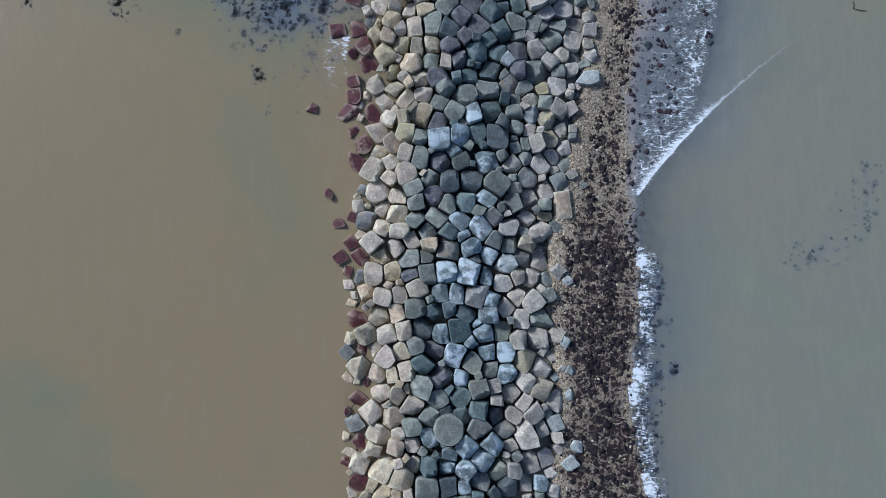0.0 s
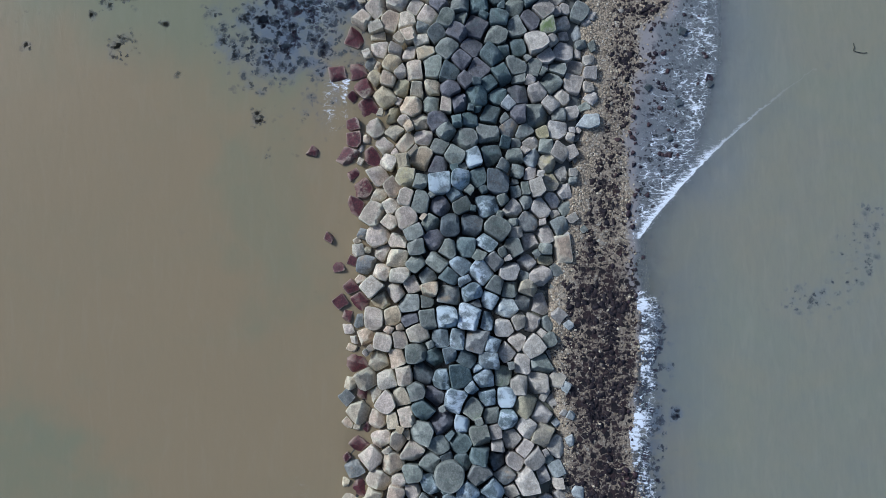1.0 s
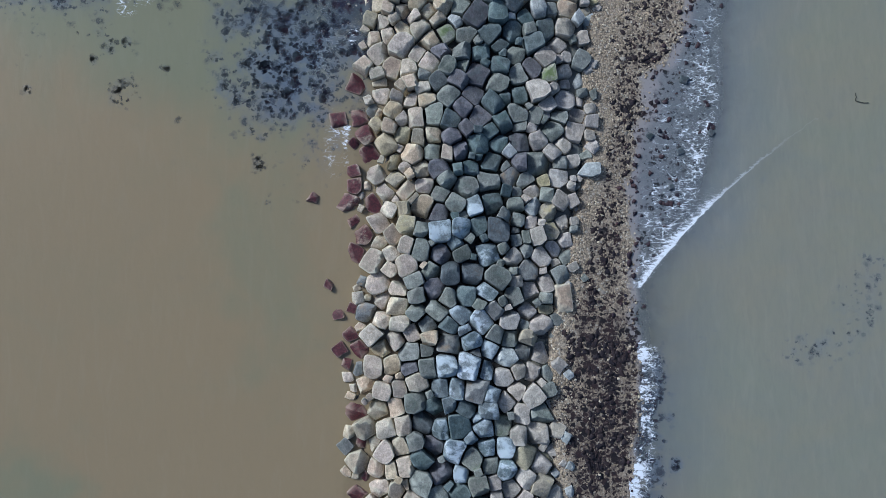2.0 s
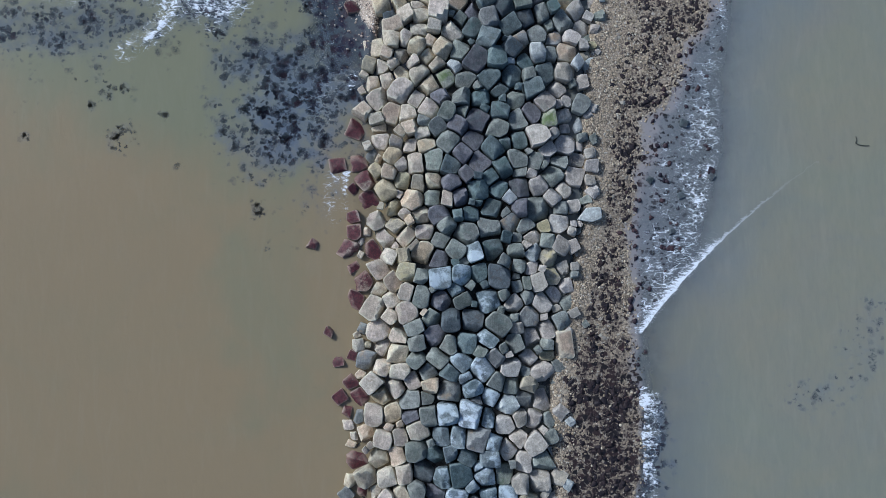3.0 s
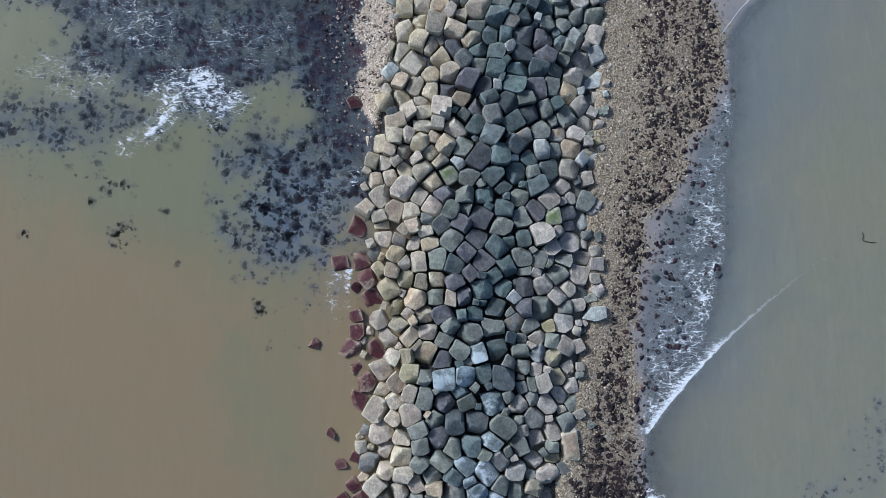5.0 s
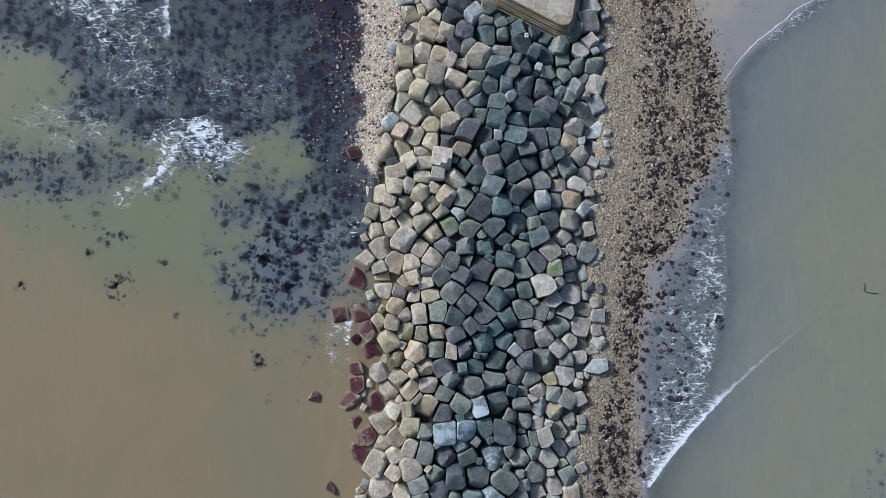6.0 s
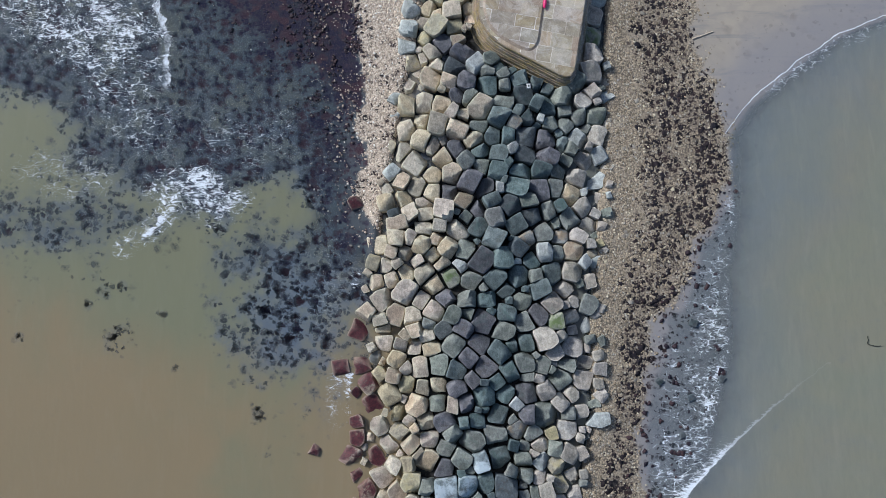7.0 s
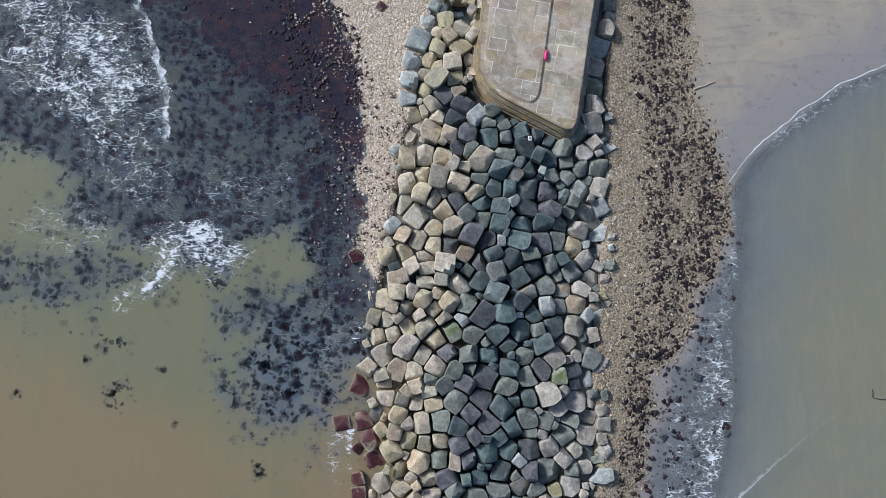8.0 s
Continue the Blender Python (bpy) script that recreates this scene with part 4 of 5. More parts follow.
course((2.80, -10.25, 0.91, "o"), (0.43, -10.15, 1.11, "R"), (-2.45, -10.09, 0.82, "-"), (8.77, -9.93, 0.70, "b"), (-7.01, -9.75, 0.78, "o"), (-4.16,
       -9.45, 0.95, "-"), (-1.16, -9.28, 0.86, "-"), (1.42, -9.27, 0.70, "-"), (4.10, -9.20, 0.86, "d"), (5.50, -9.13, 0.70, "-"), (7.12, -9.07, 0.78, "-"),
       (-5.79, -8.91, 0.86, "-"), (0.23, -8.88, 0.45, "d"), (2.81, -8.79, 0.78, "-"), (-2.36, -8.42, 0.95, "-"), (-4.37, -8.28, 0.41, "-"), (6.21, -8.26,
       0.74, "-"), (8.88, -8.15, 0.82, "-"), (4.26, -8.12, 0.53, "-"), (-6.62, -7.96, 0.66, "r"), (-0.37, -7.91, 0.78, "-"), (9.93, -7.79, 0.45, "b"))
course((1.22, -7.71, 0.82, "-"), (-3.57, -7.67, 0.78, "-"), (5.41, -7.65, 0.86, "-"), (-4.88, -7.50, 0.78, "-"), (0.52, -7.22, 0.41, "-"), (7.75,
       -7.22, 0.82, "y"), (-2.87, -7.16, 0.41, "-"), (2.91, -7.13, 0.82, "g"), (-1.76, -7.04, 0.95, "-"), (3.91, -6.94, 0.58, "-"), (6.53, -6.69, 0.74, "-"),
       (-6.11, -6.65, 0.45, "r"), (8.90, -6.36, 0.29, "b"), (-0.17, -6.24, 0.95, "p"), (1.42, -6.24, 0.62, "w"), (-3.98, -6.00, 0.58, "-"), (5.02, -5.97,
       0.78, "W"), (-5.20, -5.93, 0.78, "-"), (10.05, -5.79, 0.37, "b"), (-2.93, -5.78, 0.78, "-"), (3.71, -5.66, 0.70, "-"), (7.67, -5.63, 0.78, "-"))
course((-6.74, -5.48, 0.86, "-"), (-1.57, -5.07, 0.86, "-"), (2.26, -5.06, 0.86, "g"), (6.34, -5.01, 0.86, "y"), (8.82, -4.67, 0.86, "-"), (-4.66,
       -4.63, 0.86, "-"), (0.92, -4.47, 0.95, "W"), (4.93, -4.29, 0.82, "w"), (3.48, -4.28, 0.78, "W"), (8.09, -4.25, 0.49, "-"), (-3.28, -4.21, 0.74, "-"),
       (-0.77, -4.18, 0.91, "p"), (-5.31, -4.14, 0.62, "-"), (-6.45, -3.87, 0.45, "r"), (-2.18, -3.79, 0.70, "-"), (9.67, -3.49, 0.41, "b"), (2.22, -3.48,
       0.49, "w"), (6.05, -3.32, 0.74, "-"), (7.48, -3.18, 0.99, "-"), (9.01, -3.08, 0.62, "-"), (-0.08, -2.89, 0.78, "w"), (3.22, -2.79, 0.86, "w"))
course((-6.15, -2.76, 0.91, "-"), (-4.46, -2.73, 0.78, "-"), (4.67, -2.71, 0.78, "g"), (1.22, -2.59, 0.95, "-"), (-3.05, -2.52, 0.74, "-"), (-1.58,
       -2.40, 0.95, "d"), (2.72, -2.00, 0.45, "w"), (5.34, -1.82, 0.29, "-"), (7.81, -1.75, 0.91, "-"), (6.26, -1.73, 0.74, "-"), (-6.88, -1.57, 0.91, "r"),
       (-5.13, -1.45, 0.95, "-"), (3.63, -1.31, 0.82, "w"), (1.88, -1.30, 0.74, "-"), (8.65, -1.26, 0.62, "-"), (-3.60, -1.13, 0.74, "-"), (-0.58, -1.11,
       0.82, "-"), (0.42, -0.87, 0.62, "w"), (4.94, -0.82, 0.70, "-"), (-2.19, -0.72, 0.91, "-"), (7.20, -0.44, 0.82, "-"), (3.77, -0.27, 0.70, "w"))
course((-4.69, 0.06, 0.78, "-"), (5.87, 0.08, 0.62, "-"), (2.63, 0.09, 0.99, "o"), (-3.40, 0.27, 0.74, "-"), (1.12, 0.29, 0.78, "W"), (-0.08, 0.33,
       0.74, "w"), (-6.17, 0.55, 0.70, "-"), (-2.09, 0.78, 0.91, "-"), (10.04, 1.28, 0.37, "b"), (4.89, 1.30, 0.82, "-"), (8.38, 1.39, 0.61, "-"), (7.14,
       1.50, 0.74, "-"), (5.91, 1.70, 0.66, "-"), (3.28, 1.70, 0.74, "w"), (-2.53, 1.80, 0.70, "p"), (-6.72, 1.88, 0.66, "-"), (-1.12, 1.90, 0.82, "-"),
       (-5.48, 1.99, 0.94, "-"), (2.18, 2.00, 1.02, "W"), (-7.56, 2.08, 0.53, "r"), (-4.05, 2.09, 0.78, "-"), (0.18, 2.10, 0.94, "w"))
course((5.10, 2.60, 0.90, "b"), (7.87, 3.00, 0.90, "-"), (-2.63, 3.10, 0.86, "-"), (2.58, 3.10, 0.49, "d"), (-1.27, 3.20, 0.53, "-"), (6.43, 3.20,
       0.74, "o"), (-8.25, 3.30, 0.53, "r"), (-6.63, 3.30, 0.70, "r"), (-4.87, 3.40, 0.82, "-"), (3.73, 3.40, 0.70, "w"), (0.48, 3.80, 1.02, "o"), (-3.65,
       4.00, 0.82, "-"), (2.28, 4.00, 0.82, "w"), (5.31, 4.17, 0.74, "-"), (6.74, 4.21, 0.66, "y"), (-0.93, 4.30, 0.70, "-"), (-5.60, 4.41, 0.82, "-"),
       (4.20, 4.50, 0.74, "-"), (-7.38, 4.52, 0.53, "r"), (-2.54, 4.60, 0.78, "-"), (1.78, 4.90, 0.57, "w"), (7.89, 5.17, 0.94, "-"))
course((0.58, 5.20, 0.74, "-"), (6.38, 5.26, 0.41, "-"), (-1.23, 5.30, 0.82, "-"), (-3.46, 5.41, 0.82, "-"), (3.09, 5.50, 0.98, "W"), (5.32, 5.62,
       0.82, "-"), (-4.79, 5.62, 0.70, "-"), (1.38, 6.00, 0.86, "w"), (-8.42, 6.16, 0.53, "r"), (-2.04, 6.21, 0.70, "-"), (-6.14, 6.24, 0.78, "o"), (-0.43,
       6.30, 0.82, "-"), (4.10, 6.31, 0.70, "o"), (6.75, 6.33, 0.70, "-"), (8.20, 6.55, 0.57, "y"), (-7.20, 6.57, 0.45, "r"), (-3.67, 6.73, 0.94, "-"),
       (2.89, 6.91, 0.49, "-"), (4.81, 7.12, 0.41, "-"), (-4.70, 7.25, 0.74, "-"), (8.20, 7.26, 0.53, "-"), (9.66, 7.33, 0.86, "L"))
course((0.48, 7.41, 0.74, "-"), (1.78, 7.51, 0.90, "-"), (5.63, 7.54, 0.74, "-"), (-2.05, 7.63, 0.70, "-"), (3.60, 7.92, 0.86, "w"), (-3.58, 7.95,
       0.74, "-"), (6.96, 7.96, 0.78, "-"), (-0.63, 8.12, 0.82, "p"), (-5.13, 8.58, 0.94, "-"), (8.31, 8.59, 0.74, "-"), (5.83, 8.65, 0.53, "-"), (-2.25,
       8.75, 0.78, "-"), (4.31, 8.90, 0.94, "-"), (11.35, 8.94, 0.29, "-"), (9.36, 9.22, 0.74, "-"), (2.29, 9.33, 1.02, "d"), (0.78, 9.33, 0.90, "d"), (5.63,
       9.46, 0.49, "-"), (-0.94, 9.55, 0.74, "-"), (6.86, 9.58, 0.86, "o"), (-4.31, 9.59, 0.66, "-"), (10.43, 9.87, 0.45, "-"))
course((-2.87, 9.88, 0.90, "-"), (-1.45, 9.96, 0.29, "-"), (4.62, 10.16, 0.29, "-"), (9.05, 10.17, 0.37, "-"), (-5.50, 10.34, 0.94, "-"), (5.64,
       10.57, 0.78, "-"), (2.49, 10.59, 0.29, "-"), (7.90, 10.62, 0.78, "-"), (10.00, 10.67, 0.66, "-"), (1.58, 10.85, 0.70, "-"), (3.61, 10.86, 0.94, "w"),
       (-0.23, 10.86, 0.82, "p"), (-7.03, 10.99, 0.74, "r"), (-4.15, 11.03, 0.66, "-"), (6.66, 11.10, 0.53, "-"), (4.82, 11.18, 0.49, "-"), (-1.75, 11.19,
       0.86, "-"), (8.84, 11.25, 0.70, "-"), (-2.78, 11.51, 0.66, "-"), (1.08, 11.73, 0.57, "w"), (-5.05, 11.87, 0.61, "-"), (9.90, 12.00, 0.61, "-"))
course((5.95, 12.01, 0.49, "-"), (2.19, 12.07, 0.33, "-"), (3.31, 12.18, 0.37, "-"), (6.77, 12.22, 0.53, "-"), (7.60, 12.34, 0.78, "-"), (-3.91,
       12.35, 0.70, "-"), (-6.42, 12.54, 0.90, "r"), (4.42, 12.70, 0.94, "d"), (-0.13, 12.76, 0.94, "w"), (8.74, 12.78, 0.74, "y"), (-1.76, 12.82, 0.61,
       "-"), (1.49, 12.89, 0.82, "w"), (2.90, 12.99, 0.74, "-"), (-2.82, 13.15, 0.78, "y"), (9.69, 13.32, 0.61, "-"), (7.09, 13.36, 0.53, "-"), (-5.16,
       13.42, 0.78, "-"), (6.06, 13.54, 0.53, "-"), (-7.16, 13.59, 0.53, "r"), (-0.34, 14.15, 0.94, "p"), (8.54, 14.33, 0.74, "y"), (-3.10, 14.41, 0.66,
       "y"))
course((-4.23, 14.44, 0.61, "-"), (-1.56, 14.68, 1.02, "-"), (7.20, 14.71, 0.66, "b"), (2.56, 14.75, 0.78, "w"), (5.86, 14.88, 0.66, "-"), (1.08,
       14.96, 0.86, "-"), (-5.59, 15.01, 0.74, "r"), (3.92, 15.06, 0.90, "-"), (-7.58, 15.07, 0.86, "r"), (9.38, 15.08, 0.74, "-"), (10.44, 15.12, 0.53,
       "-"), (6.79, 15.21, 0.49, "-"), (-2.28, 15.32, 0.57, "-"), (8.34, 15.56, 0.66, "-"), (-0.14, 15.69, 0.78, "-"), (5.87, 15.71, 0.45, "-"), (5.15,
       15.80, 0.45, "-"), (-4.65, 15.80, 0.82, "-"), (7.14, 15.94, 0.74, "-"), (-2.90, 15.95, 0.82, "-"), (1.89, 16.19, 0.98, "-"), (-1.46, 16.33, 0.78,
       "-"))
course((10.34, 16.35, 0.33, "-"), (10.98, 16.38, 0.29, "-"), (-7.08, 16.43, 0.70, "r"), (3.72, 16.60, 0.94, "-"), (6.69, 16.65, 0.70, "-"), (8.20,
       16.75, 0.57, "y"), (0.31, 16.82, 0.74, "-"), (-3.73, 16.85, 0.78, "y"), (10.55, 16.98, 0.25, "-"), (11.09, 17.00, 0.25, "-"), (9.29, 17.03, 0.78,
       "-"), (5.46, 17.14, 0.78, "o"), (-2.59, 17.33, 0.41, "-"), (-5.39, 17.39, 0.82, "-"), (1.39, 17.63, 0.49, "-"), (2.20, 17.73, 0.70, "-"), (5.05,
       17.75, 0.37, "-"), (-0.34, 17.76, 0.86, "p"), (11.84, 17.77, 0.94, "K"), (-1.67, 17.78, 0.82, "-"), (-3.01, 17.82, 0.49, "-"), (7.63, 18.12, 1.02,
       "-"))
course((3.93, 18.15, 0.86, "-"), (9.55, 18.18, 0.57, "-"), (6.29, 18.19, 0.70, "p"), (-3.94, 18.48, 0.74, "y"), (2.92, 18.66, 0.33, "-"), (11.63,
       18.79, 0.53, "-"), (-2.40, 18.95, 0.90, "-"), (-5.83, 18.98, 0.86, "r"), (0.27, 18.99, 0.70, "-"), (-0.65, 19.05, 0.82, "-"), (8.88, 19.09, 0.70,
       "-"), (5.43, 19.10, 0.49, "b"), (1.45, 19.23, 0.74, "p"), (2.82, 19.64, 0.86, "-"), (9.73, 19.75, 0.70, "-"), (-4.57, 19.76, 0.94, "y"), (4.55, 19.81,
       0.70, "-"), (6.24, 19.89, 0.86, "p"), (7.75, 20.05, 0.74, "-"), (-1.99, 20.29, 0.66, "-"), (0.78, 20.33, 0.78, "p"), (-0.76, 20.46, 0.66, "-"))
course((-3.19, 20.54, 0.70, "y"), (-6.26, 20.69, 0.78, "r"), (3.84, 20.74, 0.70, "-"), (2.92, 20.80, 0.41, "-"), (10.74, 20.85, 0.78, "-"), (8.90,
       20.87, 0.86, "-"), (1.90, 20.95, 0.61, "p"), (6.24, 21.14, 0.53, "-"), (-4.27, 21.22, 0.61, "-"), (-5.42, 21.38, 0.53, "y"), (4.97, 21.48, 0.74, "-"),
       (8.18, 21.68, 0.33, "-"), (0.68, 21.69, 0.86, "-"), (3.02, 21.88, 0.94, "p"), (-3.23, 21.91, 0.53, "-"), (-8.48, 21.91, 0.74, "r"), (-2.10, 21.93,
       0.82, "-"), (7.45, 21.97, 0.70, "-"), (9.44, 22.01, 0.70, "-"), (-0.66, 22.09, 0.90, "-"), (10.93, 22.13, 0.66, "-"), (6.11, 22.14, 0.86, "-"))
course((-6.92, 22.23, 0.78, "r"), (-5.22, 22.43, 0.33, "-"), (-3.92, 22.57, 0.70, "-"), (1.59, 22.62, 0.86, "p"), (-5.65, 22.67, 0.53, "-"), (8.51,
       23.02, 0.70, "-"), (4.05, 23.04, 0.82, "-"), (-1.28, 23.41, 0.74, "-"), (9.99, 23.45, 0.90, "-"), (-2.52, 23.56, 0.66, "-"), (5.08, 23.58, 0.57, "-"),
       (-3.66, 23.68, 0.57, "-"), (0.57, 23.68, 0.90, "-"), (2.52, 23.72, 0.82, "p"), (6.32, 23.82, 0.82, "-"), (12.36, 23.82, 0.41, "-"), (7.68, 24.04,
       0.94, "-"), (-5.02, 24.05, 0.78, "-"), (11.39, 24.08, 0.45, "-"), (9.04, 24.25, 0.45, "-"), (-1.55, 24.30, 0.66, "-"), (-3.31, 24.44, 0.45, "-"))
course((4.47, 24.72, 0.82, "-"), (-0.31, 24.75, 0.66, "-"), (10.00, 24.78, 0.45, "-"), (-7.05, 24.79, 0.78, "r"), (-5.03, 24.82, 0.61, "-"), (1.29,
       24.92, 0.82, "p"), (-2.52, 24.93, 0.74, "-"), (11.18, 25.01, 0.74, "b"), (-1.49, 25.31, 0.53, "-"), (6.23, 25.39, 0.78, "-"), (8.63, 25.49, 0.70,
       "G"), (2.93, 25.54, 1.06, "p"), (-5.25, 25.62, 0.61, "-"), (9.79, 25.76, 0.70, "-"), (-2.84, 25.90, 0.78, "-"), (7.27, 25.95, 0.86, "p"), (0.41,
       25.99, 0.72, "-"), (1.70, 26.03, 0.66, "-"), (-3.99, 26.07, 0.82, "-"), (4.68, 26.09, 0.74, "-"), (3.41, 26.24, 0.37, "-"), (-0.97, 26.35, 0.92, "-"))
course((-6.32, 26.35, 0.66, "-"), (11.34, 26.72, 0.74, "-"), (8.32, 26.84, 0.86, "-"), (10.23, 26.99, 0.49, "-"), (5.93, 27.06, 0.74, "-"), (3.14,
       27.12, 0.72, "-"), (1.60, 27.13, 0.72, "-"), (-2.12, 27.14, 0.78, "-"), (-5.22, 27.22, 0.86, "-"), (-0.15, 27.27, 0.82, "p"), (-3.22, 27.80, 0.94,
       "-"), (9.37, 28.04, 0.78, "-"), (7.42, 28.04, 0.82, "-"), (4.68, 28.05, 0.70, "-"), (-0.91, 28.48, 0.94, "-"), (-5.67, 28.61, 0.70, "-"), (1.99,
       28.80, 0.82, "-"), (3.89, 28.85, 0.94, "-"), (-4.34, 28.90, 0.61, "-"), (7.13, 28.94, 0.66, "-"), (5.71, 29.05, 0.94, "-"), (0.19, 29.07, 0.90, "G"))
course((8.46, 29.24, 0.90, "-"), (9.92, 29.34, 0.86, "-"), (-1.71, 29.38, 0.90, "-"), (-3.22, 29.39, 0.74, "-"), (1.10, 29.86, 0.61, "b"), (12.37,
       29.95, 0.74, "b"), (-4.85, 30.02, 0.57, "-"), (-0.40, 30.07, 0.70, "-"), (-3.93, 30.11, 0.45, "-"), (11.09, 30.15, 0.45, "b"), (-2.21, 30.19, 0.57,
       "-"), (-5.88, 30.23, 0.61, "y"), (2.71, 30.25, 1.02, "p"), (6.84, 30.34, 0.74, "-"), (5.67, 30.34, 0.49, "b"), (4.52, 30.45, 0.90, "-"), (-1.10,
       30.78, 0.78, "-"), (8.91, 30.85, 0.66, "-"), (11.75, 30.90, 0.37, "y"), (7.88, 30.95, 0.74, "b"), (-3.33, 31.01, 0.61, "-"), (10.16, 31.06, 0.86,
       "t"))
course((-4.41, 31.12, 0.57, "-"), (1.51, 31.16, 0.94, "-"), (12.84, 31.18, 0.25, "-"), (5.74, 31.31, 0.86, "d"), (0.11, 31.38, 0.90, "-"), (11.66,
       31.57, 0.41, "-"), (12.41, 31.68, 0.29, "y"), (-1.91, 31.70, 0.86, "-"), (-5.58, 31.86, 0.94, "-"), (5.25, 32.05, 0.29, "-"), (-0.69, 32.09, 0.74,
       "-"), (3.73, 32.12, 0.82, "-"), (6.37, 32.16, 0.74, "o"), (10.61, 32.18, 0.66, "-"), (9.15, 32.21, 0.66, "o"), (-2.82, 32.22, 0.61, "-"), (-4.04,
       32.28, 0.78, "-"), (7.71, 32.66, 0.94, "-"), (0.92, 32.78, 0.90, "-"), (-1.80, 32.81, 0.78, "-"), (-0.59, 33.00, 0.61, "-"), (2.54, 33.07, 0.82, "-"))
course((5.77, 33.16, 0.94, "-"), (11.59, 33.21, 0.70, "-"), (8.84, 33.29, 0.45, "-"), (-3.96, 33.37, 0.78, "-"), (-5.72, 33.41, 0.74, "-"), (3.94,
       33.68, 0.86, "o"), (1.62, 33.69, 0.70, "-"), (10.00, 33.71, 0.86, "-"), (6.89, 33.89, 1.02, "d"), (12.03, 34.04, 0.45, "-"), (13.01, 34.07, 0.45,
       "-"), (-4.17, 34.09, 0.49, "d"), (-1.61, 34.14, 0.66, "-"), (-2.94, 34.27, 0.61, "-"), (8.14, 34.30, 0.74, "-"), (2.53, 34.40, 0.74, "p"), (-0.19,
       34.42, 0.86, "-"), (5.11, 34.59, 0.86, "d"), (9.08, 34.62, 0.49, "-"), (10.97, 34.64, 0.78, "-"), (-1.71, 34.96, 0.66, "-"), (6.71, 35.01, 0.78, "-"))
course((-4.90, 35.14, 0.70, "-"), (3.55, 35.21, 0.74, "-"), (1.33, 35.22, 0.86, "-"), (-3.45, 35.41, 0.66, "-"), (12.39, 35.49, 0.74, "-"), (13.16,
       35.62, 0.33, "b"), (10.04, 35.66, 0.86, "t"), (0.22, 35.85, 0.86, "p"), (-1.10, 35.87, 0.90, "-"), (11.21, 35.88, 0.29, "b"), (7.55, 35.93, 0.94,
       "p"), (4.17, 36.12, 0.45, "b"), (3.16, 36.13, 0.90, "p"), (8.80, 36.15, 0.78, "-"), (5.71, 36.33, 0.98, "-"), (-2.32, 36.42, 0.82, "-"), (4.69, 36.74,
       0.33, "-"), (1.95, 36.75, 1.06, "p"), (12.20, 36.84, 0.86, "b"), (-3.56, 36.87, 0.66, "-"), (10.61, 37.11, 0.94, "-"), (0.53, 37.39, 0.90, "-"))
course((-1.09, 37.42, 0.86, "-"), (6.03, 37.46, 0.98, "-"), (4.09, 37.56, 0.82, "-"), (7.68, 37.58, 0.86, "-"), (9.14, 37.60, 0.78, "-"), (-4.39,
       37.62, 0.61, "b"), (2.88, 37.98, 0.82, "-"), (5.12, 38.08, 0.41, "-"), (-2.43, 38.39, 1.15, "-"), (1.66, 38.41, 0.78, "-"), (9.79, 38.44, 0.49, "-"),
       (11.17, 38.47, 0.86, "-"), (6.36, 38.70, 0.86, "d"), (8.22, 38.72, 0.94, "p"), (-0.17, 38.75, 0.86, "-"), (4.21, 38.90, 0.74, "-"), (12.58, 38.93,
       0.70, "b"), (2.79, 39.22, 0.78, "-"), (-3.46, 39.27, 0.82, "-"), (5.34, 39.32, 0.45, "b"), (0.85, 39.35, 0.82, "p"), (10.23, 39.38, 0.61, "-"))
course((-1.19, 39.72, 0.78, "-"), (-4.50, 39.74, 0.53, "y"), (9.40, 39.78, 0.61, "-"), (-1.91, 40.05, 0.86, "-"), (8.15, 40.07, 0.94, "p"), (2.29,
       40.16, 0.82, "-"), (-0.27, 40.21, 0.41, "-"), (10.78, 40.23, 0.82, "b"), (5.05, 40.35, 0.74, "-"), (6.49, 40.36, 0.94, "d"), (3.93, 40.46, 0.78, "-"),
       (12.41, 40.60, 0.78, "-"), (-4.30, 40.90, 0.41, "y"), (-3.26, 41.06, 0.78, "-"), (11.45, 41.09, 0.41, "-"), (0.97, 41.13, 0.94, "-"), (2.71, 41.24,
       0.74, "-"), (7.34, 41.31, 0.29, "-"), (9.86, 41.36, 0.66, "-"), (-0.67, 41.38, 0.86, "-"), (5.58, 41.50, 0.57, "o"), (8.59, 41.54, 0.66, "-"))
course((-1.91, 41.74, 0.66, "-"), (7.76, 41.84, 0.33, "b"), (6.73, 41.93, 0.66, "d"), (10.98, 42.03, 0.66, "-"), (4.36, 42.13, 0.86, "-"), (12.34,
       42.19, 0.86, "g"), (1.39, 42.27, 0.53, "-"), (-4.20, 42.39, 0.41, "b"), (0.47, 42.51, 0.61, "-"), (6.01, 42.55, 0.57, "-"), (9.67, 42.72, 0.61, "-"),
       (8.41, 42.79, 0.78, "-"), (2.83, 42.88, 1.02, "-"), (7.37, 43.09, 0.61, "-"), (-0.35, 43.17, 0.90, "-"), (-3.15, 43.19, 0.78, "-"), (4.79, 43.28,
       0.86, "-"), (-1.70, 43.33, 0.86, "-"), (11.29, 43.41, 0.66, "-"), (2.02, 43.63, 0.66, "-"), (9.59, 43.67, 0.94, "-"), (6.34, 43.71, 0.94, "d"))
